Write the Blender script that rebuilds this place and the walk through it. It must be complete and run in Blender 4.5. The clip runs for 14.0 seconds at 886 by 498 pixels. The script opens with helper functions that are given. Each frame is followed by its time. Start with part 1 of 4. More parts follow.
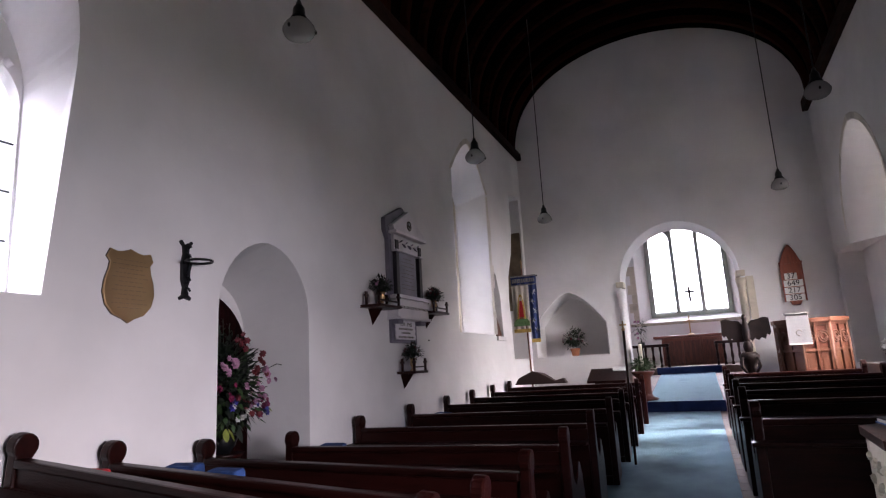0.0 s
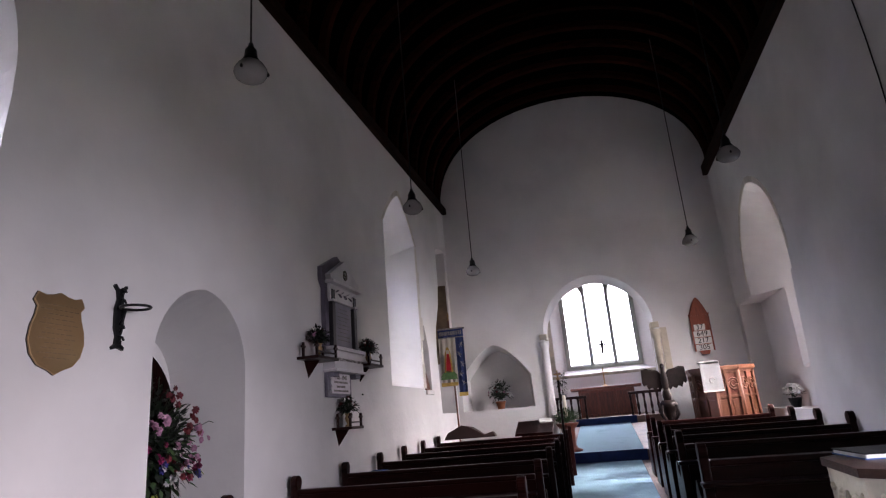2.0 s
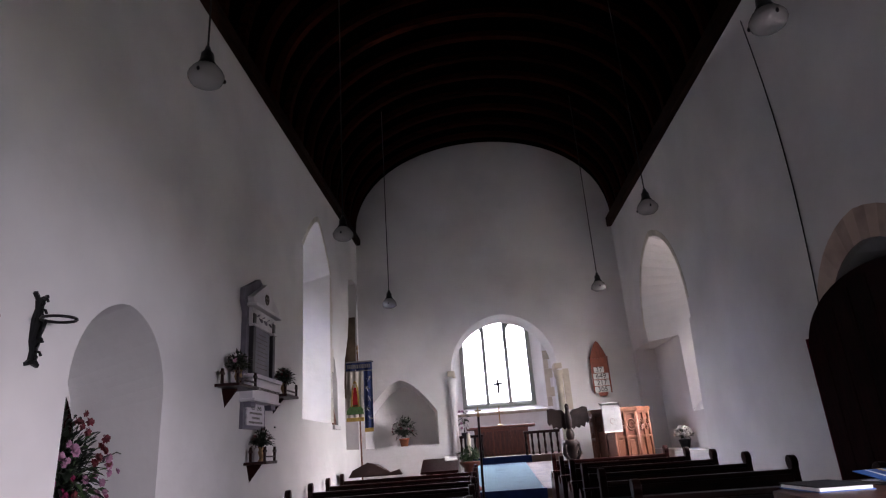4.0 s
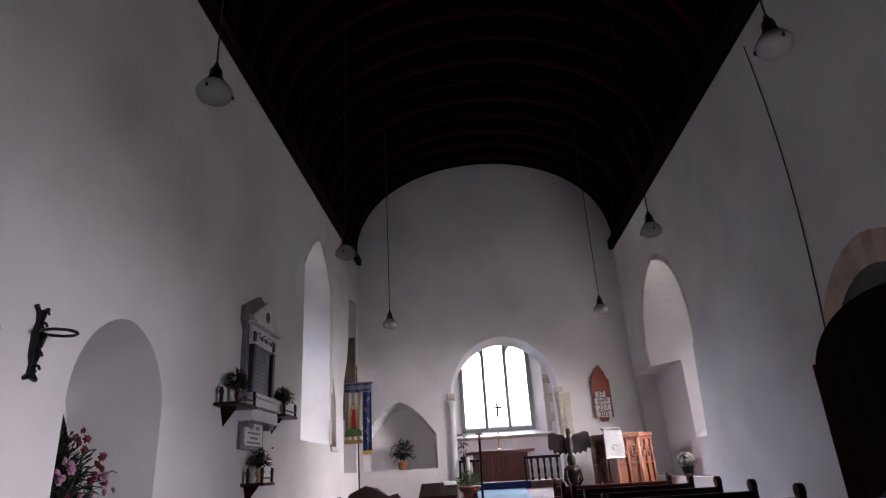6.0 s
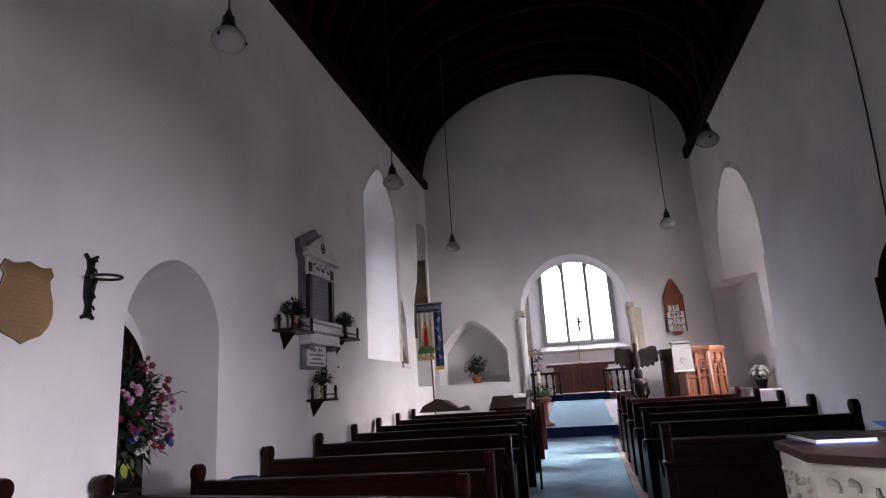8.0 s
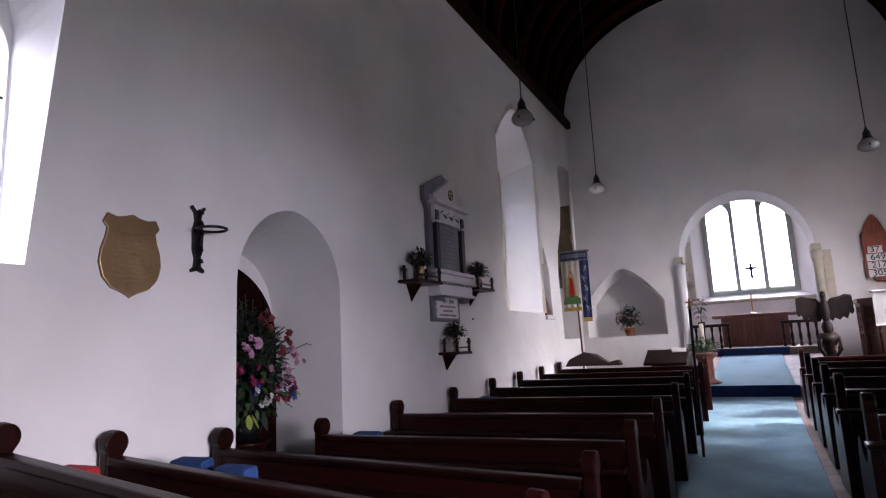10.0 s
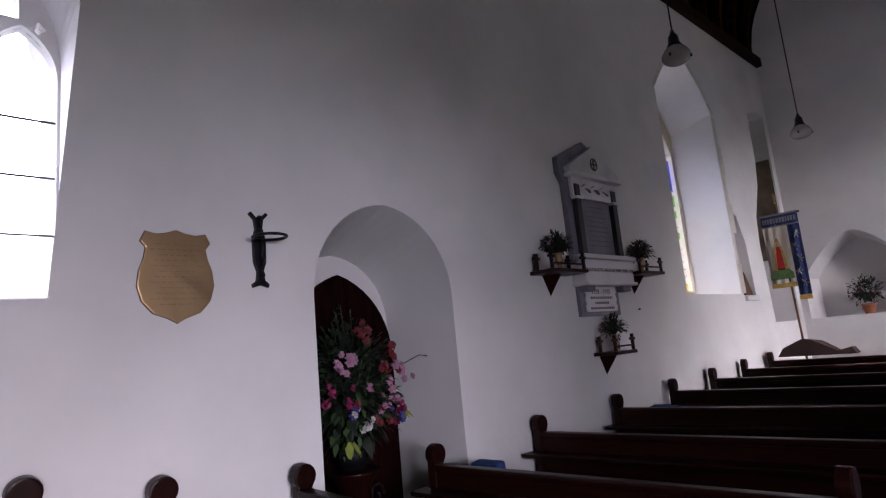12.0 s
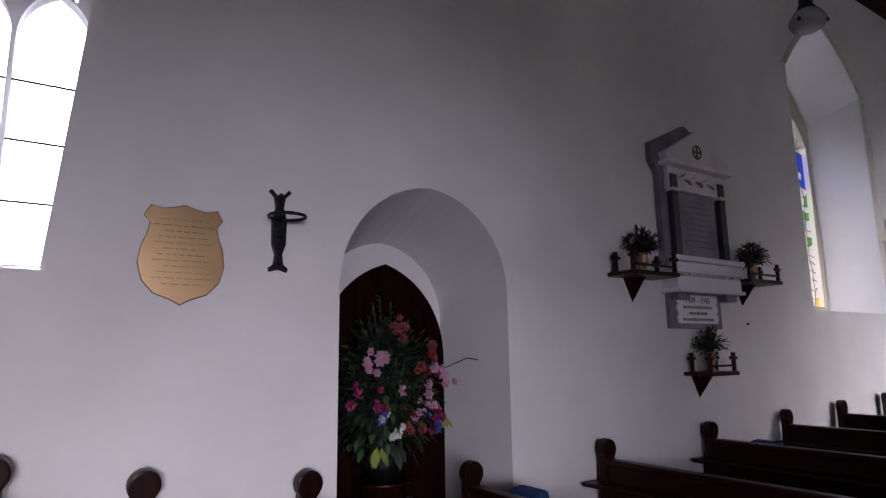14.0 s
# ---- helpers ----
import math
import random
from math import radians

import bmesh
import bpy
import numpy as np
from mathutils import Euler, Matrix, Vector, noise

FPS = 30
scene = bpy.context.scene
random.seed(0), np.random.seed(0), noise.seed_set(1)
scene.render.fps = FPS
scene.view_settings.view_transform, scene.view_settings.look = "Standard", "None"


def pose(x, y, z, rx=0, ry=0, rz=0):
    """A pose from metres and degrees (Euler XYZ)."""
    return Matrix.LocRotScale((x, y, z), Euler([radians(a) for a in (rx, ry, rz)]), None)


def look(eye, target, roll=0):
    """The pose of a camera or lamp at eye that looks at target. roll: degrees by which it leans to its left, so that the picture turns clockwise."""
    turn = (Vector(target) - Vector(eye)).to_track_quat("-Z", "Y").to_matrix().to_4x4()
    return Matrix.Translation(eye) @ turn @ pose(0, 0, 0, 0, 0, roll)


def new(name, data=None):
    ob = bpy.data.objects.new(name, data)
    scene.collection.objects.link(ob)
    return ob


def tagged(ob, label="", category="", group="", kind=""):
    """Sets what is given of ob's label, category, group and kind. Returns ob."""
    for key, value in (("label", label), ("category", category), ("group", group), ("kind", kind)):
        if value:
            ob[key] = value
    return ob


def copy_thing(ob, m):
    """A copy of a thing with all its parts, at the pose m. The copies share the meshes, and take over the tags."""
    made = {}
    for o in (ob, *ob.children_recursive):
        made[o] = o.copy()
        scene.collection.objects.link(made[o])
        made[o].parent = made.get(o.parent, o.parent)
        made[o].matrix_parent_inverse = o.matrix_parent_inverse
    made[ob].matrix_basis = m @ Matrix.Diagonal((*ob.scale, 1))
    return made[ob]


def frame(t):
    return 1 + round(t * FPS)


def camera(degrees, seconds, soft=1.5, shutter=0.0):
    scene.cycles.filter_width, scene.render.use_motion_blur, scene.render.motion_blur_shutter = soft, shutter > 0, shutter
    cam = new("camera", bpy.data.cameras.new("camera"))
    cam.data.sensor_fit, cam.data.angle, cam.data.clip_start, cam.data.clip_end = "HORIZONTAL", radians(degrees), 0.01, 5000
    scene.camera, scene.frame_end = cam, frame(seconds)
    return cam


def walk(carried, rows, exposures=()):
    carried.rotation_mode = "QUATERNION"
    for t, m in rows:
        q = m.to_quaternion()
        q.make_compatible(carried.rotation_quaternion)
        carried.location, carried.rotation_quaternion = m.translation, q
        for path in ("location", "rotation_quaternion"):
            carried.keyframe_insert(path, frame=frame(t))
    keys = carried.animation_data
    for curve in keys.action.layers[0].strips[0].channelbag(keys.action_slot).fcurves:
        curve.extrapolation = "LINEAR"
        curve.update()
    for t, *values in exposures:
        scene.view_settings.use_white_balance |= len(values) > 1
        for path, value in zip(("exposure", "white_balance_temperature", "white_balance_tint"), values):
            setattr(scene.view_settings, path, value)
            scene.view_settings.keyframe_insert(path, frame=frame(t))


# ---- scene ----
cam = camera(73.0, 14.0, soft=1.2)
PATH = [
    (0.0, look((-0.122, -0.110, 1.245), (-1.997, 4.424, 2.208), -3.16)),
    (0.5, look((-0.242, -0.152, 1.244), (-1.949, 4.411, 2.370), -4.76)),
    (1.0, look((-0.273, -0.220, 1.238), (-1.871, 4.374, 2.396), -4.76)),
    (1.5, look((-0.293, -0.206, 1.217), (-1.835, 4.375, 2.496), -4.02)),
    (2.0, look((-0.379, -0.156, 1.213), (-1.492, 4.524, 2.579), -4.86)),
    (2.5, look((-0.592, -0.164, 1.227), (-1.060, 4.640, 2.532), -4.09)),
    (3.0, look((-0.686, -0.185, 1.211), (-0.929, 4.599, 2.647), -3.72)),
    (5.5, look((-0.776, -0.143, 1.214), (-0.965, 4.561, 2.897), -4.33)),
    (6.0, look((-0.783, -0.144, 1.202), (-0.965, 4.533, 2.960), -3.48)),
    (6.5, look((-0.754, -0.145, 1.209), (-1.029, 4.546, 2.916), -3.46)),
    (7.0, look((-0.637, -0.170, 1.223), (-1.271, 4.551, 2.743), -3.73)),
    (9.5, look((-0.078, -0.052, 1.236), (-1.680, 4.619, 2.024), -2.17)),
    (10.0, look((-0.303, 0.322, 1.261), (-2.537, 4.721, 2.073), -2.77)),
    (10.5, look((-0.393, 0.633, 1.396), (-3.268, 4.602, 2.391), -3.64)),
    (11.0, look((-0.262, 0.783, 1.383), (-3.415, 4.546, 2.333), -3.29)),
    (11.5, look((-0.229, 0.949, 1.365), (-3.572, 4.555, 2.271), -2.71)),
    (12.0, look((-0.306, 1.146, 1.343), (-3.835, 4.590, 2.172), -5.38)),
    (12.5, look((-0.265, 1.307, 1.327), (-4.043, 4.399, 2.409), -4.90)),
    (13.0, look((-0.232, 1.404, 1.322), (-4.166, 4.316, 2.343), -6.47)),
    (13.5, look((-0.254, 1.520, 1.298), (-4.230, 4.435, 2.133), -2.60)),
    (14.0, look((-0.379, 1.641, 1.360), (-4.514, 4.320, 2.209), -0.83)),
]

walk(cam, PATH, exposures=[(0.0, 1.5, 6250, 27), (5.0, 1.46, 6200, 27), (9.0, 1.5, 6150, 27), (10.5, 1.42, 6000, 28), (12.0, 1.24, 6000, 28), (14.0, 1.08, 6000, 28)])

# ---- light ----
world = bpy.data.worlds.new("sky")
scene.world = world
world.use_nodes = True
sky = world.node_tree.nodes.new("ShaderNodeTexSky")
sky.sky_type, sky.sun_disc = "NISHITA", False
sky.sun_elevation, sky.sun_rotation = radians(38), radians(94)
sky.air_density, sky.dust_density, sky.ozone_density = 0.8, 6.0, 0.6
back = world.node_tree.nodes["Background"]
back.inputs["Strength"].default_value = 0.15
world.node_tree.links.new(sky.outputs[0], back.inputs["Color"])

sun = new("sun", bpy.data.lights.new("sun", "SUN"))
sun.data.energy, sun.data.angle, sun.data.color = 1.7, radians(10), (1.0, 0.95, 0.88)
sun.matrix_world = look((8, -0.6, 6.2), (0, 0, 0))


def window_light(name, eye, target, w, h, power, spread=100, rgb=(0.93, 0.96, 1.0)):
    """Daylight that enters by a window's opening."""
    lamp = new(name, bpy.data.lights.new(name, "AREA"))
    lamp.data.shape, lamp.data.size, lamp.data.size_y = "RECTANGLE", w, h
    lamp.data.energy, lamp.data.color, lamp.data.spread = power, rgb, radians(spread)
    lamp.matrix_world = look(eye, target)
    return lamp


window_light("daylight_north_west", (-3.85, 1.40, 2.65), (-2.7, 1.38, 1.55), 1.5, 2.4, 36, 84)
window_light("daylight_north_east", (-3.95, 7.15, 3.0), (-2.7, 7.12, 1.8), 1.6, 2.4, 30, 82)
window_light("daylight_south_east", (2.85, 7.6, 2.75), (1.85, 8.02, 1.95), 1.2, 1.8, 58, 94, (1.0, 0.98, 0.90))
window_light("daylight_south_west", (2.95, 0.75, 1.45), (1.95, 1.10, 1.02), 2.0, 1.1, 21, 74, (0.97, 0.97, 1.0))
window_light("daylight_altar", (-0.22, 18.3, 4.1), (-0.22, 15.5, 2.3), 3.4, 3.8, 135)

# ---- materials ----
def material(name, rgb, rough=0.6, metal=0.0, var=0.12, scale=6.0, bump=0.15, bscale=40.0, spec=0.5, stain=None, stretch=None, coat=0.0):
    """A surface with large and small variation of its colour and a fine relief."""
    m = bpy.data.materials.new(name)
    m.use_nodes = True
    nt = m.node_tree
    p = nt.nodes["Principled BSDF"]
    p.inputs["Metallic"].default_value = metal
    p.inputs["Specular IOR Level"].default_value = spec
    p.inputs["Coat Weight"].default_value = coat
    p.inputs["Coat Roughness"].default_value = 0.25
    co = nt.nodes.new("ShaderNodeTexCoord")
    mp = nt.nodes.new("ShaderNodeMapping")
    if stretch:
        mp.inputs["Scale"].default_value = stretch
    nt.links.new(co.outputs["Object"], mp.inputs["Vector"])
    oi = nt.nodes.new("ShaderNodeObjectInfo")
    big = nt.nodes.new("ShaderNodeTexNoise")
    big.inputs["Scale"].default_value, big.inputs["Detail"].default_value = scale, 5
    fine = nt.nodes.new("ShaderNodeTexNoise")
    fine.inputs["Scale"].default_value, fine.inputs["Detail"].default_value = bscale, 6
    for n in (big, fine):
        nt.links.new(mp.outputs[0], n.inputs["Vector"])
    add = nt.nodes.new("ShaderNodeMath")
    add.operation = "ADD"
    nt.links.new(big.outputs["Fac"], add.inputs[0])
    half = nt.nodes.new("ShaderNodeMath")
    half.operation = "MULTIPLY"
    half.inputs[1].default_value = 0.35
    nt.links.new(oi.outputs["Random"], half.inputs[0])
    nt.links.new(half.outputs[0], add.inputs[1])
    ramp = nt.nodes.new("ShaderNodeValToRGB")
    lo = stain or tuple(c * (1 - 2.2 * var) for c in rgb)
    ramp.color_ramp.elements[0].position, ramp.color_ramp.elements[0].color = 0.3, (*lo, 1)
    ramp.color_ramp.elements[1].position, ramp.color_ramp.elements[1].color = 0.75, (*[min(1, c * (1 + var)) for c in rgb], 1)
    nt.links.new(add.outputs[0], ramp.inputs[0])
    nt.links.new(ramp.outputs[0], p.inputs["Base Color"])
    rr = nt.nodes.new("ShaderNodeMapRange")
    rr.inputs["To Min"].default_value, rr.inputs["To Max"].default_value = max(0.03, rough - 0.12), min(1, rough + 0.12)
    nt.links.new(fine.outputs["Fac"], rr.inputs["Value"])
    nt.links.new(rr.outputs[0], p.inputs["Roughness"])
    b = nt.nodes.new("ShaderNodeBump")
    b.inputs["Strength"].default_value, b.inputs["Distance"].default_value = bump, 0.01
    nt.links.new(fine.outputs["Fac"], b.inputs["Height"])
    nt.links.new(b.outputs[0], p.inputs["Normal"])
    return m


def glass(name, rgb=(1, 1, 1), rough=0.0, cells=None):
    m = bpy.data.materials.new(name)
    m.use_nodes = True
    nt = m.node_tree
    p = nt.nodes["Principled BSDF"]
    p.inputs["Transmission Weight"].default_value = 1.0
    p.inputs["Roughness"].default_value = rough
    p.inputs["IOR"].default_value = 1.1
    p.inputs["Base Color"].default_value = (*rgb, 1)
    return m


plaster = material("limewashed_plaster", (0.71, 0.693, 0.69), 0.9, var=0.10, scale=0.9, bump=0.45, bscale=7, spec=0.15)
stone = material("dressed_stone", (0.52, 0.47, 0.38), 0.85, var=0.15, scale=5, bump=0.4, bscale=30, spec=0.2)
pinkstone = material("pink_sandstone", (0.50, 0.38, 0.32), 0.85, var=0.15, scale=5, bump=0.4, bscale=30, spec=0.2)
fontstone = material("carved_font_stone", (0.58, 0.53, 0.42), 0.85, var=0.2, scale=8, bump=0.6, bscale=35, spec=0.2)
pewwood = material("dark_varnished_oak", (0.0135, 0.0026, 0.0021), 0.34, var=0.35, scale=5, bump=0.12, bscale=30, stretch=(1, 6, 6), coat=0.02, spec=0.16)
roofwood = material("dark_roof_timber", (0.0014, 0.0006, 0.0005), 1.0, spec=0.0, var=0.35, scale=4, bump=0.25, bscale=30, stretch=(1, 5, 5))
rafterwood = material("red_brown_rafter_timber", (0.024, 0.0050, 0.0022), 0.9, spec=0.03, var=0.35, scale=4, bump=0.25, bscale=30, stretch=(1, 5, 5))
platewood = material("brown_wall_plate_timber", (0.020, 0.007, 0.004), 0.8, spec=0.1, var=0.3, scale=4, bump=0.25, bscale=30, stretch=(6, 1, 6))
oak = material("light_oak", (0.125, 0.040, 0.017), 0.5, var=0.12, scale=6, bump=0.15, bscale=40, stretch=(5, 5, 1), coat=0.2)
lidwood = material("dark_polished_lid_oak", (0.050, 0.015, 0.007), 0.45, spec=0.3, var=0.3, scale=6, bump=0.12, bscale=40, stretch=(1, 6, 6), coat=0.05)
midoak = material("reddish_oak", (0.125, 0.032, 0.017), 0.45, var=0.25, scale=6, bump=0.15, bscale=40, stretch=(5, 5, 1), coat=0.2)
doorwood = material("old_door_oak", (0.011, 0.0016, 0.0018), 0.85, spec=0.05, var=0.35, scale=5, bump=0.3, bscale=30, stretch=(6, 6, 1))
iron = material("black_wrought_iron", (0.012, 0.012, 0.014), 0.45, metal=0.6, var=0.2, scale=20, bump=0.2, bscale=60)
brass = material("polished_brass", (0.43, 0.29, 0.155), 0.40, metal=1.0, var=0.03, scale=5, bump=0.003, bscale=14)
carpet = material("blue_carpet", (0.22, 0.36, 0.43), 0.95, var=0.14, scale=3, bump=0.6, bscale=260, spec=0.05)
navy = material("navy_carpet", (0.012, 0.022, 0.075), 0.95, var=0.2, scale=8, bump=0.5, bscale=200, spec=0.05)
tilefloor = material("worn_clay_tiles", (0.12, 0.075, 0.055), 0.75, var=0.2, scale=6, bump=0.3, bscale=40)
marble = material("white_marble", (0.66, 0.63, 0.66), 0.45, var=0.1, scale=4, bump=0.05, bscale=20)
greymarble = material("grey_marble", (0.17, 0.155, 0.20), 0.4, var=0.2, scale=5, bump=0.05, bscale=20)
darkmarble = material("dark_marble", (0.020, 0.018, 0.022), 0.35, var=0.3, scale=5, bump=0.05, bscale=20)
paper = material("white_paper", (0.78, 0.78, 0.76), 0.8, var=0.04, scale=6, bump=0.05)
black = material("black_cover", (0.010, 0.010, 0.012), 0.8, spec=0.12, var=0.2, scale=9, bump=0.1, bscale=90)
bluebook = material("blue_book_cover", (0.03, 0.10, 0.32), 0.45, var=0.15, scale=9, bump=0.05)
red = material("red_cloth", (0.42, 0.015, 0.02), 0.85, var=0.15, scale=12, bump=0.3, bscale=200)
clearglass = glass("window_glass")
lampglass = glass("pressed_lamp_glass", (0.46, 0.45, 0.45), 0.2)
lampglass.node_tree.nodes["Principled BSDF"].inputs["Transmission Weight"].default_value = 0.45
lampglass.node_tree.nodes["Principled BSDF"].inputs["IOR"].default_value = 1.45
palestone = material("pale_limestone", (0.62, 0.585, 0.53), 0.88, var=0.12, scale=5, bump=0.35, bscale=30, spec=0.15)
# brown that stands for the shade inside the corner opening
recessshade = material("recess_shade_brown", (0.20, 0.155, 0.11), 0.9, var=0.25, scale=4, bump=0.5, bscale=18, spec=0.1)
crimson = material("crimson_felt", (0.075, 0.004, 0.012), 0.95, var=0.2, scale=20, bump=0.3, bscale=200, spec=0.05)
grass = material("mown_grass", (0.06, 0.10, 0.03), 0.9, var=0.3, scale=0.7, bump=0.5, bscale=12)

greenstone = material("greenish_window_stone", (0.30, 0.33, 0.29), 0.85, var=0.15, scale=6, bump=0.4, bscale=30, spec=0.2)
lead = material("window_lead", (0.05, 0.05, 0.055), 0.6, metal=0.5, var=0.2)
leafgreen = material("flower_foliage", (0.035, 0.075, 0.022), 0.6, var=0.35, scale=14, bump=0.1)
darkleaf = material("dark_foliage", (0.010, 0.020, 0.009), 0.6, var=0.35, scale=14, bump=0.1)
paleleaf = material("yellow_green_leaf", (0.20, 0.24, 0.04), 0.6, var=0.2, scale=14, bump=0.1)
pinkpetal = material("pale_pink_petals", (0.31, 0.15, 0.23), 0.6, var=0.15, scale=30, bump=0.05)
magenta = material("magenta_petals", (0.17, 0.007, 0.055), 0.6, var=0.25, scale=30, bump=0.05)
coral = material("coral_petals", (0.13, 0.014, 0.022), 0.6, var=0.2, scale=30, bump=0.05)
redpetal = material("dark_red_petals", (0.11, 0.004, 0.008), 0.6, var=0.25, scale=30, bump=0.05)
whitepetal = material("white_petals", (0.46, 0.46, 0.44), 0.6, var=0.06, scale=30, bump=0.05)
bluepetal = material("blue_petals", (0.05, 0.05, 0.26), 0.6, var=0.2, scale=30, bump=0.05)
terracotta = material("terracotta", (0.42, 0.15, 0.07), 0.8, var=0.15, scale=9, bump=0.2)
whitecloth = material("white_linen", (0.25, 0.245, 0.245), 0.9, var=0.05, scale=8, bump=0.3, bscale=220)
fallcloth = material("silver_grey_damask", (0.17, 0.165, 0.165), 0.85, var=0.1, scale=14, bump=0.3, bscale=160)
cream = material("cream_silk", (0.62, 0.58, 0.50), 0.8, var=0.1, scale=8, bump=0.2, bscale=200)
bluesilk = material("blue_silk", (0.018, 0.035, 0.13), 0.7, var=0.2, scale=8, bump=0.2, bscale=200)
gold = material("gold_embroidery", (0.55, 0.36, 0.08), 0.5, var=0.2, scale=30, bump=0.3, bscale=120)
greencloth = material("green_embroidery", (0.10, 0.20, 0.07), 0.8, var=0.2, scale=30, bump=0.3, bscale=120)
bluekneeler = material("blue_woven_kneeler", (0.014, 0.05, 0.18), 0.9, var=0.2, scale=30, bump=0.5, bscale=160)
wax = material("ivory_wax", (0.75, 0.70, 0.58), 0.45, var=0.05, scale=20, bump=0.05)
grime = material("engraved_lines", (0.10, 0.085, 0.07), 0.7, var=0.2, scale=20)
paleplate = material("engraved_brass_lines", (0.30, 0.20, 0.11), 0.55, metal=0.5, var=0.1, scale=20)
redboard = material("red_brown_board", (0.24, 0.055, 0.025), 0.5, var=0.2, scale=7, bump=0.1, bscale=40, stretch=(5, 5, 1))
stained = {k: glass("stained_glass_" + k, c) for k, c in {"clear": (0.97, 0.97, 0.95), "blue": (0.05, 0.10, 0.80), "sky": (0.35, 0.65, 0.90), "yellow": (0.95, 0.75, 0.15), "green": (0.20, 0.55, 0.15), "red": (0.75, 0.06, 0.05), "rose": (0.85, 0.65, 0.65), "umber": (0.35, 0.22, 0.12)}.items()}
ebony = material("blackened_carved_wood", (0.010, 0.005, 0.004), 0.65, spec=0.2, var=0.3, scale=12, bump=0.3, bscale=50)
hide = material("dark_brown_leathercloth", (0.028, 0.010, 0.007), 0.55, var=0.25, scale=7, bump=0.25, bscale=40)

# ---- shapes ----
def box(bm, x0, x1, y0, y1, z0, z1, bevel=0.0):
    r = bmesh.ops.create_cube(bm, size=1.0, matrix=Matrix.Translation(((x0 + x1) / 2, (y0 + y1) / 2, (z0 + z1) / 2)) @ Matrix.Diagonal((x1 - x0, y1 - y0, z1 - z0, 1)))
    if bevel:
        edges = list({e for v in r["verts"] for e in v.link_edges})
        bmesh.ops.bevel(bm, geom=edges, offset=bevel, segments=2, affect="EDGES", profile=0.6)
    return bm


def prism(bm, pts, axis, a, b, pts2=None, bevel=0.0):
    """A solid from an outline (u, v), drawn across the axis from a to b; pts2 is the outline at b."""
    def at(u, v, w):
        return (w, u, v) if axis == "x" else (u, w, v) if axis == "y" else (u, v, w)
    lo = [bm.verts.new(at(u, v, a)) for u, v in pts]
    hi = [bm.verts.new(at(u, v, b)) for u, v in (pts2 or pts)]
    fs = [bm.faces.new(lo), bm.faces.new(hi[::-1])]
    n = len(lo)
    for i in range(n):
        fs.append(bm.faces.new((lo[i], hi[i], hi[(i + 1) % n], lo[(i + 1) % n])))
    bmesh.ops.recalc_face_normals(bm, faces=fs)
    if bevel:
        bmesh.ops.bevel(bm, geom=list({e for f in fs[:2] for e in f.edges}), offset=bevel, segments=2, affect="EDGES", profile=0.6)
    return bm


def lathe(bm, prof, seg=20, c=(0, 0, 0), wave=0.0, waves=0):
    rings = []
    for r, z in prof:
        rings.append([bm.verts.new((c[0] + r * (1 + wave * math.cos(waves * 2 * math.pi * i / seg)) * math.cos(2 * math.pi * i / seg),
                                    c[1] + r * (1 + wave * math.cos(waves * 2 * math.pi * i / seg)) * math.sin(2 * math.pi * i / seg), c[2] + z)) for i in range(seg)])
    for p, q in zip(rings, rings[1:]):
        for i in range(seg):
            f = bm.faces.new((p[i], p[(i + 1) % seg], q[(i + 1) % seg], q[i]))
            f.smooth = True
    for ring, flip in ((rings[0], True), (rings[-1], False)):
        bm.faces.new(ring[::-1] if flip else ring)
    return bm


def tube(bm, pts, r, seg=8, r2=None):
    """A round bar along points; its radius runs from r to r2."""
    pts = [Vector(p) for p in pts]
    r2 = r if r2 is None else r2
    rings = []
    for i, p in enumerate(pts):
        d = (pts[min(i + 1, len(pts) - 1)] - pts[max(i - 1, 0)]).normalized()
        side = d.orthogonal().normalized() if i == 0 else (side - d * side.dot(d)).normalized()
        up = d.cross(side)
        rr = r + (r2 - r) * i / max(1, len(pts) - 1)
        rings.append([bm.verts.new(p + rr * (math.cos(2 * math.pi * k / seg) * side + math.sin(2 * math.pi * k / seg) * up)) for k in range(seg)])
    for a, b in zip(rings, rings[1:]):
        for k in range(seg):
            f = bm.faces.new((a[k], a[(k + 1) % seg], b[(k + 1) % seg], b[k]))
            f.smooth = True
    bm.faces.new(rings[0][::-1])
    bm.faces.new(rings[-1])
    return bm


def arch(u0, u1, z0, zs, za, n=10, p=0.0):
    """The outline of an opening with an arched head, pointed when it rises more than half its width; p: a low pointed head."""
    a, c, h = (u1 - u0) / 2, (u0 + u1) / 2, za - zs
    left = []
    for i in range(n + 1):
        if p:
            k = (1 - i / n) ** 1.3
            left.append((c - a * k, zs + h * (1 - k ** p)))
        elif h > a * 1.02:
            r = (a * a + h * h) / (2 * a)
            top = math.acos((r - a) / r)
            t = math.pi - top * i / n
            left.append((c - a + r + r * math.cos(t), zs + r * math.sin(t)))
        else:
            t = math.pi - math.pi / 2 * i / n
            left.append((c + a * math.cos(t), zs + h * math.sin(t)))
    right = [(2 * c - u, v) for u, v in left[-2::-1]]
    return [(u0, z0)] + left + right + [(u1, z0)]


def link(name, bm, mat):
    me = bpy.data.meshes.new(name)
    bm.to_mesh(me)
    bm.free()
    me.materials.append(mat)
    return new(name, me)


def part(name, bm, mat, parent, label=""):
    ob = link(name, bm, mat)
    ob.parent = parent
    return tagged(ob, label)


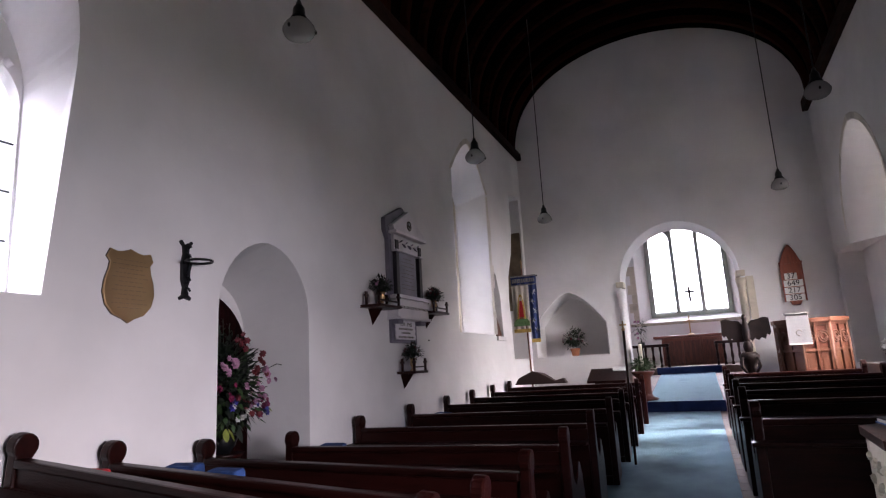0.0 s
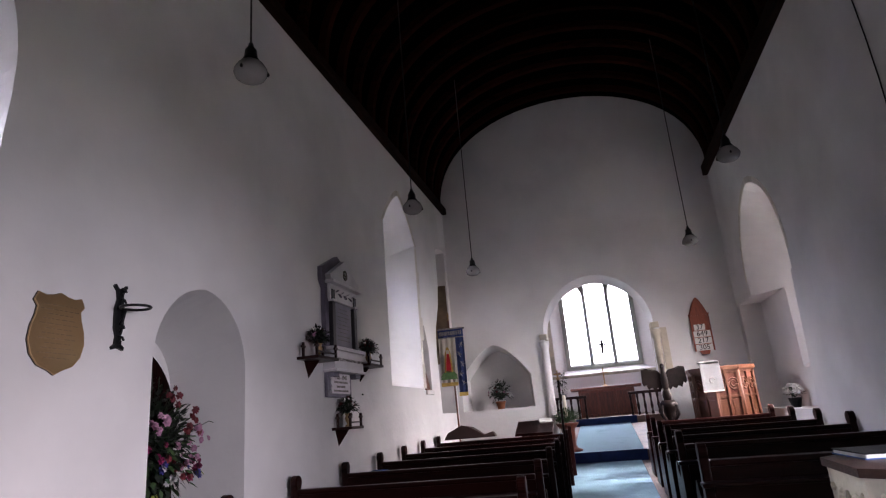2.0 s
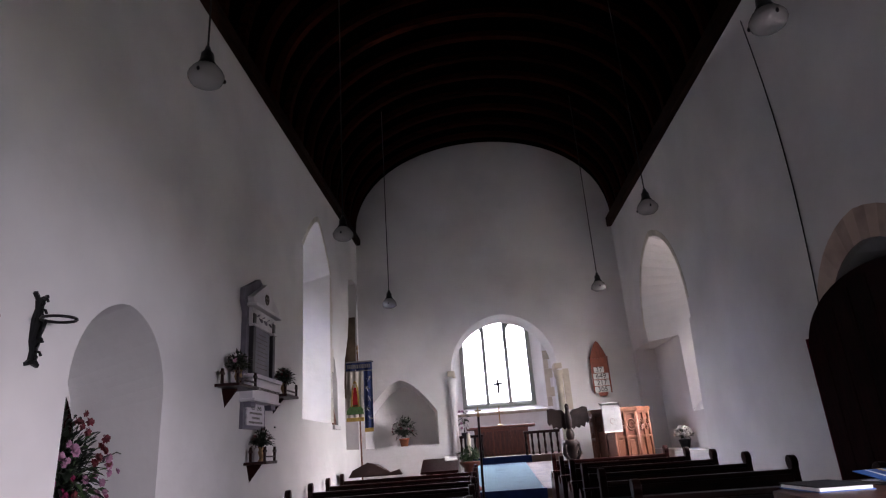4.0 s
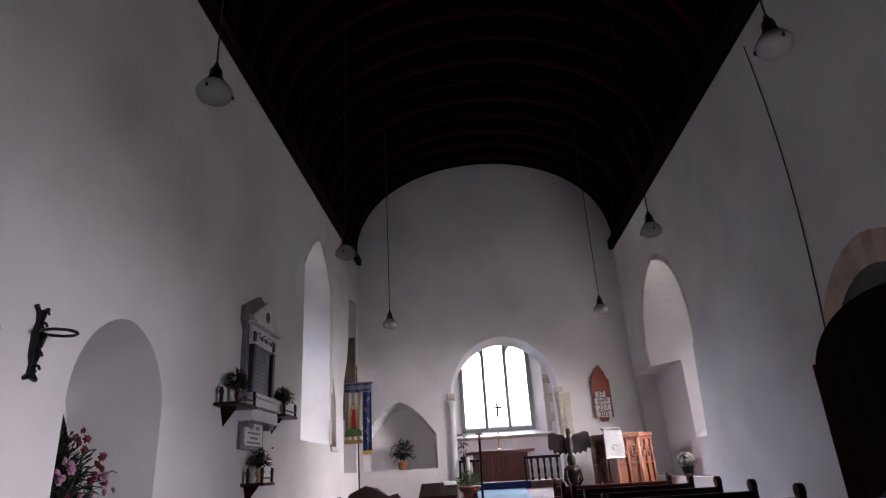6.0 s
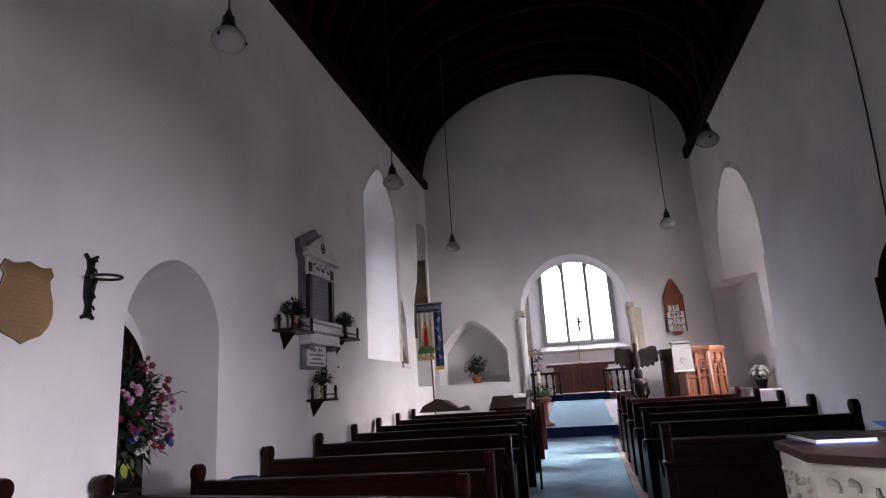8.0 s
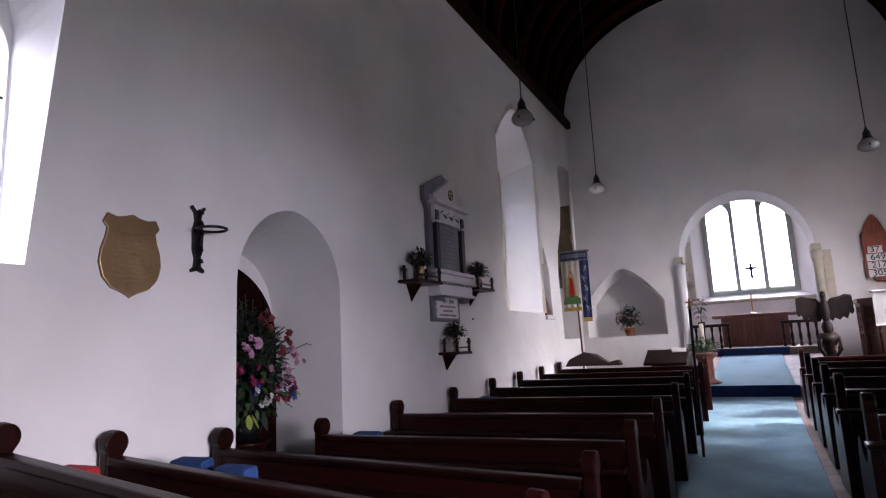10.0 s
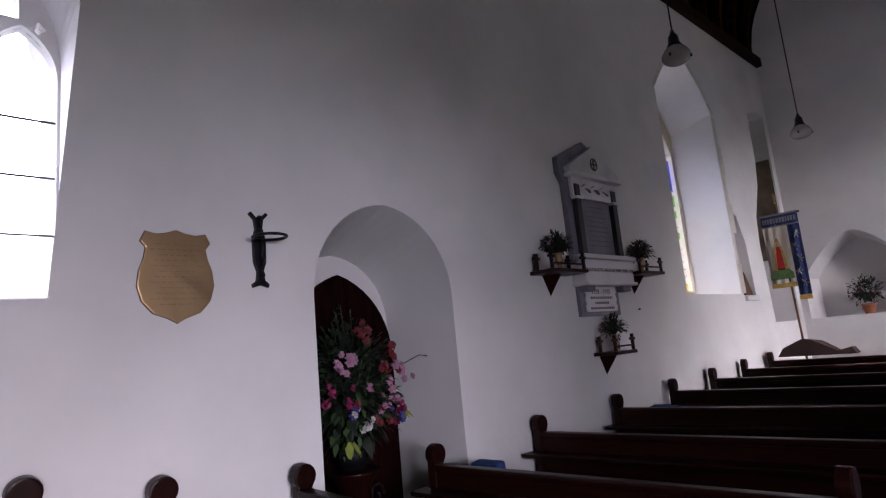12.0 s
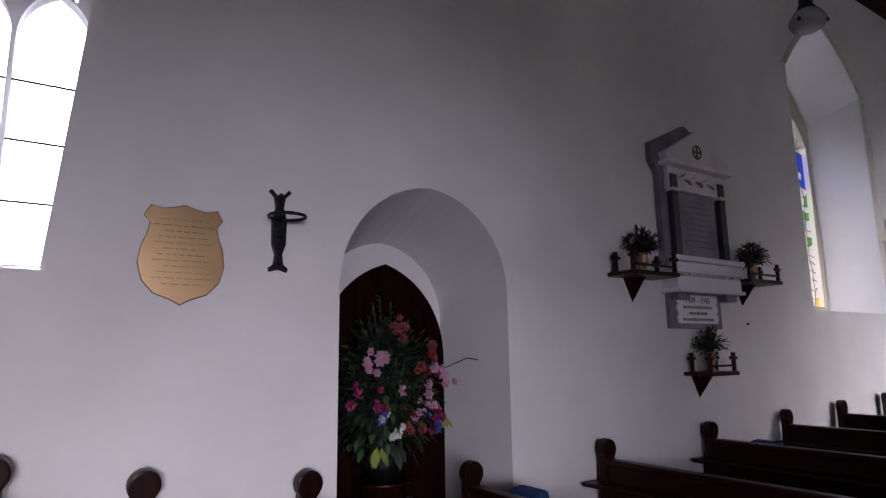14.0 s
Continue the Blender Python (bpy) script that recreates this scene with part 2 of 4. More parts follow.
def thing(name, label, category, group="", kind="", at=None):
    ob = new(name)
    ob.empty_display_size = 0.1
    if at is not None:
        ob.matrix_basis = at if isinstance(at, Matrix) else Matrix.Translation(at)
    return tagged(ob, label, category, group, kind)


def setting(name, bm, mat, label, category="wall"):
    return tagged(link(name, bm, mat), label, category, kind="structure")


def cut(ob, cutters):
    """Cuts the openings out of a wall and keeps the plain mesh."""
    tools = []
    for bm in cutters:
        t = link("cutter", bm, plaster)
        m = ob.modifiers.new("opening", "BOOLEAN")
        m.operation, m.object, m.solver = "DIFFERENCE", t, "EXACT"
        tools.append(t)
    bpy.context.view_layer.update()
    me = bpy.data.meshes.new_from_object(ob.evaluated_get(bpy.context.evaluated_depsgraph_get()))
    ob.modifiers.clear()
    ob.data = me
    for t in tools:
        bpy.data.objects.remove(t)
    return ob


B = bmesh.new

# ---- the building ----
XN, XS, YE, YW = -2.71, 1.79, 9.80, -3.2      # inner faces of the nave's walls
EAVE, CROWN = 4.80, 6.57
CN, CS, CE = -2.05, 1.35, 16.66                # the chancel


def floor_z(y):
    """The nave floor climbs gently to the east."""
    return 0.045 * y


ground = setting("ground", box(B(), -400, 400, -400, 400, -1.2, -0.6), grass, "mown churchyard grass round the church", "ground")

bm = B()
prism(bm, [(YW - 0.8, floor_z(YW) - 0.5), (YE - 0.35, floor_z(9.3) - 0.5), (YE - 0.35, floor_z(9.39)), (YW - 0.8, floor_z(YW - 0.8))], "x", XN - 0.8, XS + 0.8)
setting("floor", bm, tilefloor, "worn red clay tile floor of the nave", "floor")
bm = B()
prism(bm, [(9.38, -0.3), (13.15, -0.3), (13.15, 0.84), (9.38, 0.56)], "x", CN - 1.2, CS + 1.2)
setting("floor_chancel", bm, tilefloor, "clay tile floor of the chancel, a step higher", "floor")
setting("floor_sanctuary", box(B(), CN - 0.1, CS + 0.1, 13.15, CE + 0.1, -0.3, 0.97), tilefloor, "raised floor round the altar", "floor")

# north wall
w = setting("wall_north", box(B(), XN - 0.85, XN, YW - 0.8, YE, -0.6, EAVE + 0.12), plaster, "uneven whitewashed plaster wall of the nave")
cut(w, [
    prism(B(), [(u + (0.08 * (v - 1.64) if u > 1.25 else 0), v) for u, v in arch(0.92, 1.58, 1.64, 2.82, 3.60)], "x", XN + 0.02, XN - 0.42, arch(1.12, 1.70, 1.68, 2.70, 3.24)),
    prism(B(), arch(1.12, 1.70, 1.68, 2.70, 3.24), "x", XN - 0.41, XN - 0.95),
    prism(B(), arch(2.63, 3.53, -0.2, 1.65, 2.13), "x", XN + 0.02, XN - 0.55, arch(2.72, 3.48, -0.2, 1.54, 1.95)),
    prism(B(), arch(6.54, 7.84, 1.635, 3.66, 4.20, p=1.45), "x", XN + 0.02, XN - 0.40, arch(6.60, 7.70, 1.655, 3.50, 4.04, p=1.5)),
    prism(B(), arch(6.60, 7.70, 1.655, 3.50, 4.04, p=1.5), "x", XN - 0.39, XN - 0.95),
    prism(B(), [(7.90, 1.62), (7.90, 2.45), (7.96, 2.56), (8.07, 2.50), (8.22, 2.2), (8.26, 1.62)], "x", XN + 0.02, XN - 0.12),
    prism(B(), [(8.74, 1.3), (8.67, 2.2), (8.72, 2.55), (8.96, 2.95), (9.05, 3.3), (9.06, 3.92), (9.38, 4.0), (9.66, 4.0), (9.66, 1.3)], "x", XN + 0.02, XN - 0.78),
])
# added sheets in the corner opening, their brown colour gives its shade
bm = box(B(), XN - 0.775, XN - 0.02, 9.640, 9.656, 2.10, 3.42)
box(bm, XN - 0.776, XN - 0.760, 8.92, 9.640, 2.10, 3.42)
setting("trim_recess_lining", bm, recessshade, "added brown lining that stands for the shade inside the corner opening", "stonework")
# south wall
w = setting("wall_south", box(B(), XS, XS + 0.85, YW - 0.8, YE, -0.6, EAVE + 0.02), plaster, "uneven whitewashed plaster wall of the nave")
cut(w, [
    prism(B(), [(7.15, 1.00), (9.62, 1.00), (9.62, 2.50), (6.97, 2.50)], "x", XS - 0.02, XS + 0.30),
    prism(B(), [(7.15, 1.46), (8.36, 1.46), (8.36, 2.54), (7.00, 2.54)], "x", XS + 0.29, XS + 0.45, [(7.21, 1.66), (8.12, 1.66), (8.12, 2.54), (7.11, 2.54)]),
    prism(B(), arch(6.905, 8.85, 2.48, 2.70, 3.82), "x", XS - 0.021, XS + 0.452, arch(7.105, 8.13, 2.48, 2.80, 3.55)),
    prism(B(), arch(7.10, 8.10, 1.64, 2.80, 3.50), "x", XS + 0.44, XS + 0.95),
    prism(B(), arch(3.08, 4.20, 0.0, 1.72, 2.30), "x", XS - 0.02, XS + 0.4),
    prism(B(), arch(-0.30, 1.95, 0.80, 1.75, 2.30), "x", XS - 0.02, XS + 0.95),
])
# east wall of the nave with the chancel arch and a niche
w = setting("wall_east", box(B(), XN - 0.85, XS + 0.85, YE, YE + 0.75, -0.6, CROWN + 0.8), plaster, "whitewashed wall with the round chancel arch")
cut(w, [
    prism(B(), arch(-1.18, 0.55, 0.30, 2.40, 3.30, n=16), "y", YE - 0.02, YE + 0.8),
    prism(B(), arch(-2.63, -1.45, 1.30, 1.81, 2.34, p=1.6), "y", YE - 0.02, YE + 0.40, arch(-2.56, -1.52, 1.30, 1.81, 2.26, p=1.6)),
])
setting("wall_west", box(B(), XN - 0.85, XS + 0.85, YW - 0.8, YW, -0.6, CROWN + 0.8), plaster, "plain whitewashed wall at the back of the nave")

# chancel
setting("wall_chancel_north", box(B(), CN - 0.5, CN, YE + 0.75, CE, -0.6, 5.7), plaster, "whitewashed chancel wall")
setting("wall_chancel_south", box(B(), CS, CS + 0.5, YE + 0.75, CE, -0.6, 5.7), plaster, "whitewashed chancel wall")
w = setting("wall_altar", box(B(), CN - 0.5, CS + 0.5, CE, CE + 0.7, -0.6, 5.7), plaster, "whitewashed wall with the great east window")
cut(w, [prism(B(), arch(-1.52, 1.07, 2.07, 4.1, 5.4), "y", CE - 0.02, CE + 0.35, arch(-1.22, 0.78, 2.22, 4.1, 5.2)),
        prism(B(), arch(-1.22, 0.78, 2.22, 4.1, 5.2), "y", CE + 0.34, CE + 0.8)])
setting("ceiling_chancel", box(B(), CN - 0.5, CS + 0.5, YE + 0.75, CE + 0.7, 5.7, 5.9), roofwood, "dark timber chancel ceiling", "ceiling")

# barrel roof of the nave
CX, HW = (XN + XS) / 2, (XS - XN) / 2 + 0.02


def barrel(k=0.0, n=28):
    """The roof's inner line; k metres further in."""
    return [(CX - (HW - k) * math.cos(math.pi * i / n), EAVE + (CROWN - EAVE - k) * math.sin(math.pi * i / n) ** 0.85) for i in range(n + 1)]


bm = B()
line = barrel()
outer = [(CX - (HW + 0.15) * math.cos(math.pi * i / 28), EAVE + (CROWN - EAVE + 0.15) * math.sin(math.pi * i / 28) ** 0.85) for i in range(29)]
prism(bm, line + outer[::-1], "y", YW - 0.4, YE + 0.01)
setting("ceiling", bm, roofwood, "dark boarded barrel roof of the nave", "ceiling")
for i in range(28):
    y = YW + 0.3 + i * 0.455
    bm = B()
    ins = barrel(0.085)
    prism(bm, line + ins[::-1], "y", y, y + 0.085)
    setting("rafter", bm, rafterwood, "dark curved roof timber", "rafter")
for s, x in ((1, XN), (-1, XS)):
    bm = B()
    e = EAVE if s > 0 else EAVE - 0.05
    box(bm, min(x, x + s * 0.08), max(x, x + s * 0.08), YW, YE, e - 0.06, EAVE + 0.06, 0.012)
    setting("trim_wall_plate", bm, platewood, "brown moulded timber wall plate under the roof", "trim")

# ---- pews ----
def pew(x0, x1):
    """A bench, its knobbed ends at x0 and x1; its back's top is at the origin."""
    p = thing("pew", "dark varnished oak pew with round-topped ends", "pew", "pews of the nave")
    out = [(-0.045, -0.72), (0.40, -0.72), (0.40, -0.42), (0.36, -0.30), (0.31, -0.235), (0.27, -0.225), (0.235, -0.25), (0.20, -0.30), (0.13, -0.33), (0.06, -0.28), (0.035, -0.16), (0.03, -0.10)]
    knob = [(0.052 * math.cos(t), -0.052 + 0.052 * math.sin(t)) for t in [radians(a) for a in range(-40, 221, 20)]]
    out = out + knob + [(-0.04, -0.12)]
    for a in (x0, x1 - 0.05):
        part("pew_end", prism(B(), out, "x", a, a + 0.05, bevel=0.008), pewwood, p)
    bm = box(B(), x0 + 0.05, x1 - 0.05, -0.028, 0.0, -0.70, -0.115)
    part("backrest", bm, pewwood, p)
    part("top_rail", box(B(), x0 + 0.05, x1 - 0.05, -0.045, 0.015, -0.13, -0.095, 0.01), pewwood, p)
    part("seat", box(B(), x0 + 0.05, x1 - 0.05, 0.0, 0.36, -0.355, -0.325, 0.008), pewwood, p)
    part("book_ledge", box(B(), x0 - 0.02, x1 - 0.05, -0.15, -0.046, -0.225, -0.203, 0.006), pewwood, p)
    part("ledge_rail", box(B(), x0 + 0.05, x1 - 0.05, -0.047, -0.028, -0.27, -0.203), pewwood, p)
    part("kneeler_board", box(B(), x0 + 0.05, x1 - 0.05, -0.045, -0.028, -0.72, -0.62), pewwood, p)
    return p


LEFT = [1.52, 1.93, 2.49, 3.24, 4.10, 5.00, 5.86, 6.64, 7.40, 8.15]
RIGHT = [3.62, 4.66, 5.46, 6.24, 7.05, 7.85]


def pew_top(y):
    """The height of the pews' tops."""
    return 0.81 + 0.0235 * y


def lift(y):
    """The old rows at the back have risen at the wall."""
    return max(0.0, 2.95 - y) * 0.14


first = pew(0.0, 1.82)
first.matrix_basis = pose(XN + 0.04, LEFT[0], pew_top(LEFT[0]) + lift(LEFT[0]) + 0.035, ry=math.degrees(lift(LEFT[0]) / 1.8) * 0.9)
for y in LEFT[1:]:
    copy_thing(first, pose(XN + 0.04, y, pew_top(y) + lift(y), ry=math.degrees(lift(y) / 1.8) * 0.9, rz=max(0, min(4.5, 1.2 * (y - 1.4)))))
first = pew(0.08, 1.52)
first.matrix_basis = pose(0, RIGHT[0], pew_top(RIGHT[0]) + 0.08)
for y in RIGHT[1:]:
    copy_thing(first, pose(0, y, pew_top(y) + 0.08))
for a, b, y0, y1, up in ((XN, -0.90, 0.62, 8.6, 0.0), (0.11, XS, 3.45, 8.5, 0.08)):
    bm = B()
    prism(bm, [(y0, -0.3), (y1, -0.3), (y1, pew_top(y1) - 0.719 + up), (y0, pew_top(y0) - 0.719 + up)], "x", a, b)
    setting("pew_platform", bm, pewwood, "dark timber platform under the pews", "platform")

# ---- carpet ----
bm = B()
prism(bm, [(-2.5, floor_z(-2.5) - 0.02), (9.36, floor_z(9.36) - 0.02), (9.36, floor_z(9.36) + 0.008), (-2.5, floor_z(-2.5) + 0.008)], "x", -0.95, 0.02)
tagged(link("aisle_carpet", bm, carpet), "faded blue runner carpet along the aisle", "carpet")
bm = B()
prism(bm, [(9.366, 0.36), (9.375, 0.36), (9.375, 0.575), (9.366, 0.575)], "x", -1.25, 0.12)
tagged(link("stair_carpet", bm, navy), "navy blue carpet on the chancel step's riser", "carpet")
bm = B()
prism(bm, [(9.376, 0.55), (13.13, 0.80), (13.13, 0.85), (9.376, 0.575)], "x", -0.93, 0.08)
tagged(link("chancel_carpet", bm, carpet), "faded blue carpet of the chancel", "carpet")
bm = B()
prism(bm, [(13.13, 0.77), (13.15, 0.77), (13.15, 0.98), (13.13, 0.98)], "x", -1.0, 0.22)
tagged(link("stair_carpet", bm, navy), "navy blue carpet on the sanctuary step's riser", "carpet")

# ---- lamps ----
def pendant(x, y, z):
    p = thing("pendant_lamp", "ribbed glass pendant lamp on a dark cord", "lamp", "pendant lamps of the nave", at=(x, y, z))
    top = EAVE + (CROWN - EAVE) * max(0, 1 - ((x - CX) / HW) ** 2) ** 0.425 + 0.01
    part("cord", tube(B(), [(0, 0, 0.16), (0, 0, top - z)], 0.006), iron, p)
    part("cap", lathe(B(), [(0.012, 0.20), (0.02, 0.17), (0.035, 0.15), (0.04, 0.10), (0.055, 0.075), (0.05, 0.06)][::-1], 16), iron, p)
    part("shade", lathe(B(), [(0.025, -0.058), (0.062, -0.054), (0.086, -0.036), (0.098, -0.005), (0.095, 0.015), (0.072, 0.052), (0.045, 0.078)], 48, wave=0.025, waves=24), lampglass, p, "ribbed clear glass shade")
    for i in range(3):
        a = radians(30 + 120 * i)
        part("clip", lathe(B(), [(0.006, -0.012), (0.010, 0.0), (0.006, 0.012)], 8, (0.100 * math.cos(a), 0.100 * math.sin(a), -0.012)), iron, p)
    return p


for xa, xb, y, z in ((-2.14, 1.00, 2.66, 3.31), (-1.94, 1.00, 5.25, 3.26), (-1.89, 1.00, 7.9, 3.175)):
    pendant(xa, y, z)
    pendant(xb, y, z)


# ---- shapes of plants and writing ----
rng = random.Random(7)


def leaf(bm, base, way, length, width, bend=0.3):
    """A pointed leaf that bends down along its way."""
    way = Vector(way).normalized()
    side = way.cross(Vector((0, 0, 1)))
    side = side.normalized() if side.length > 0.05 else Vector((1, 0, 0))
    side = (side + Vector((rng.uniform(-.5, .5), rng.uniform(-.5, .5), rng.uniform(-.5, .5)))).normalized()
    base = Vector(base)
    pts = []
    for k, w in ((0.0, 0.15), (0.35, 1.0), (0.7, 0.75), (1.0, 0.0)):
        p = base + way * length * k + Vector((0, 0, -bend * length * k * k))
        pts.append((p - side * width * w * 0.5, p + side * width * w * 0.5))
    vs = [(bm.verts.new(a), bm.verts.new(b)) for a, b in pts[:-1]]
    tip = bm.verts.new((pts[-1][0] + pts[-1][1]) / 2)
    for (a, b), (c, d) in zip(vs, vs[1:]):
        bm.faces.new((a, b, d, c))
    bm.faces.new((vs[-1][0], vs[-1][1], tip))


def ball_way(low=-0.4):
    while True:
        v = Vector((rng.uniform(-1, 1), rng.uniform(-1, 1), rng.uniform(low, 1)))
        if 0.2 < v.length < 1:
            return v.normalized()


def foliage(n, rx, ry, rz, length, width, low=-0.4):
    bm = B()
    for _ in range(n):
        w = ball_way(low)
        k = rng.uniform(0.25, 0.95)
        leaf(bm, (w.x * rx * k, w.y * ry * k, w.z * rz * k), w + Vector((0, 0, rng.uniform(-.3, .3))), length * rng.uniform(.6, 1.3), width * rng.uniform(.6, 1.2), rng.uniform(0, .6))
        if rng.random() < 0.25:
            tube(bm, [(0, 0, -rz * 0.6), (w.x * rx * k, w.y * ry * k, w.z * rz * k)], 0.0025, 4)
    return bm


def blossom_mesh(petals, r, layers=1):
    bm = B()
    for q in range(layers):
        for i in range(petals):
            t = 2 * math.pi * (i + 0.5 * q) / petals
            leaf(bm, (0, 0, 0.004 * q), (math.cos(t), math.sin(t), 0.35 + 0.5 * q), r * (1 - 0.2 * q), r * 0.75, 0.25)
    return bm


def blossoms(parent, spots, mats, r, petals=6, layers=2):
    """Flower heads at spots, that face outwards."""
    made = {}
    for (x, y, z), (nx, ny, nz), mat, s in spots:
        if mat not in made:
            me = bpy.data.meshes.new("blossom")
            bm = blossom_mesh(petals, r, layers)
            bm.to_mesh(me)
            bm.free()
            me.materials.append(mats[mat])
            made[mat] = me
        ob = new("blossom", made[mat])
        ob.parent = parent
        q = Vector((nx, ny, nz)).to_track_quat("Z", "Y").to_matrix().to_4x4()
        ob.matrix_basis = Matrix.Translation((x, y, z)) @ q @ Matrix.Diagonal((s, s, s, 1))
        tagged(ob, mats[mat].name.replace("_", " "))


def lettering(text, size, mat, parent, m, name="lettering", depth=0.001):
    cu = bpy.data.curves.new(name, "FONT")
    cu.body, cu.size, cu.extrude, cu.align_x, cu.align_y = text, size, depth, "CENTER", "CENTER"
    tmp = new("letters", cu)
    bpy.context.view_layer.update()
    me = bpy.data.meshes.new_from_object(tmp.evaluated_get(bpy.context.evaluated_depsgraph_get()))
    bpy.data.objects.remove(tmp)
    me.materials.append(mat)
    ob = new(name, me)
    ob.parent = parent
    ob.matrix_basis = m
    return ob


NORTH = pose(0, 0, 0, 90, 0, 90)      # upright, to be read from the south
EAST = pose(0, 0, 0, 90, 0, 0)        # upright, to be read from the west

# ---- windows ----
def window(name, outline, lights, axis, at, depth, mat, label, lights_glass=None, bars=0):
    """A stone window: a plate with its lights cut through, and glass in each light."""
    w = thing(name, label, "window", kind="structure")
    s = 1 if depth > 0 else -1
    fr = part("tracery", prism(B(), outline, axis, at, at + depth), mat, w, "stone mullions and tracery")
    cut(fr, [prism(B(), o, axis, at - 0.3 * s, at + depth + 0.3 * s) for o in lights])
    for k, o in enumerate(lights):
        if lights_glass is not None and lights_glass[k] is None:
            continue
        g = part("pane", prism(B(), o, axis, at + depth * 0.45, at + depth * 0.45 + 0.004 * s), clearglass, w, "clear leaded glass")
        g.visible_shadow = False
        u0, u1 = min(p[0] for p in o), max(p[0] for p in o)
        v0, v1 = min(p[1] for p in o), max(p[1] for p in o)
        if bars and v1 - v0 > 0.6:
            bm = B()
            for i in range(1, bars):
                v = v0 + (v1 - v0) * i / bars * 0.86
                if axis == "x":
                    box(bm, at + depth * 0.3 - 0.004, at + depth * 0.3 + 0.004, u0, u1, v - 0.004, v + 0.004)
                else:
                    box(bm, u0, u1, at + depth * 0.3 - 0.004, at + depth * 0.3 + 0.004, v - 0.004, v + 0.004)
            part("saddle_bar", bm, lead, w)
    return w


def quatre(c, v, r):
    return [(c + r * (1 + 0.18 * math.cos(4 * t)) * math.cos(t), v + r * (1 + 0.18 * math.cos(4 * t)) * math.sin(t)) for t in [2 * math.pi * i / 24 for i in range(24)]]


window("window_north_west", arch(1.115, 1.705, 1.675, 2.70, 3.245), [
    arch(1.135, 1.403, 1.71, 2.64, 2.86), arch(1.421, 1.688, 1.71, 2.64, 2.86),
    arch(1.275, 1.345, 2.885, 2.95, 3.03), arch(1.362, 1.458, 2.885, 2.98, 3.08), arch(1.475, 1.545, 2.885, 2.95, 3.03),
    quatre(1.41, 3.135, 0.030), quatre(1.205, 2.86, 0.024), quatre(1.615, 2.86, 0.024)],
    "x", XN - 0.43, -0.08, plaster, "two-light stone tracery window with clear leaded glass", bars=4)
window("window_east", arch(-1.23, 0.79, 2.21, 4.1, 5.21), [
    arch(-1.11, -0.585, 2.30, 4.25, 4.6), arch(-0.485, 0.045, 2.30, 4.6, 5.0), arch(0.145, 0.67, 2.30, 4.25, 4.6)],
    "y", CE + 0.30, 0.14, greenstone, "three-light stone east window with clear glass")
window("window_south", arch(7.095, 8.105, 1.635, 2.80, 3.505), [arch(7.16, 7.57, 1.70, 2.8, 3.1), arch(7.63, 8.04, 1.70, 2.8, 3.1)],
       "x", XS + 0.50, 0.12, stone, "two-light stone window with clear glass")
LN = [arch(6.67, 7.10, 1.72, 3.26, 3.53, p=1.6), arch(7.20, 7.63, 1.72, 3.26, 3.53, p=1.6), quatre(7.15, 3.70, 0.13)]
wn = window("window_north_east", arch(6.595, 7.705, 1.65, 3.50, 4.045, p=1.5), LN, "x", XN - 0.42, -0.10, stone, "two-light stone window with stained glass", lights_glass=[None, None, 1])
paint = ["clear"] * 34 + ["sky", "yellow", "green", "blue"]
for u0 in (6.67, 7.20):
    nu, nv = 6, 20
    grid = [[(u0 + 0.43 * a / nu + (rng.uniform(-0.022, 0.022) if 0 < a < nu else 0), 1.725 + 1.63 * b / nv + (rng.uniform(-0.026, 0.026) if 0 < b < nv else 0)) for a in range(nu + 1)] for b in range(nv + 1)]
    bm = B()
    for b in range(nv):
        for a in range(nu):
            q = [grid[b][a], grid[b][a + 1], grid[b + 1][a + 1], grid[b + 1][a]]
            col = rng.choice(paint)
            if b in (14, 15, 16, 17) and a > 1:
                col = rng.choice(["blue", "blue", "clear"]) if a > 2 else rng.choice(["clear", "clear", "blue"])
            if b in (9, 10):
                col = rng.choice(["sky", "green", "yellow", "clear", "clear", "clear"])
            g = part("pane", prism(B(), q, "x", XN - 0.468, XN - 0.464), stained[col], wn, col + " glass")
            g.visible_shadow = False
            for p, r in ((q[0], q[1]), (q[0], q[3])):
                tube(bm, [(XN - 0.463, p[0], p[1]), (XN - 0.463, r[0], r[1])], 0.0028, 4)
    part("lead_came", bm, lead, wn)

# dressed stone round the openings
def quoins(name, label, rows, side, x, face, mat=stone):
    """Blocks up one side of an opening on a wall's face."""
    w = thing(name, label, "stonework", kind="structure")
    for k, (y, z0, z1) in enumerate(rows):
        wd = (0.13, 0.08, 0.16, 0.10)[k % 4]
        a, b = (y, y + wd) if side > 0 else (y - wd, y)
        part("stone", box(B(), min(x - 0.04 * face, x + 0.004 * face), max(x - 0.04 * face, x + 0.004 * face), a, b, z0 + 0.003, z1 - 0.003, 0.004), mat, w)
    return w


quoins("trim_quoins_window", "pale dressed stone blocks beside the window", [(7.845, 1.64 + 0.33 * i, 1.64 + 0.33 * (i + 1)) for i in range(6)], 1, XN, 1, palestone)


def ring(name, label, o1, o2, x0, x1, mat, axis="x"):
    """Voussoirs between two arch outlines."""
    w = thing(name, label, "stonework", kind="structure")
    n = min(len(o1), len(o2))
    for i in range(1, n - 2):
        q = [o1[i], o1[i + 1], o2[i + 1], o2[i]]
        part("voussoir", prism(B(), q, axis, x0, x1), mat, w)
    return w


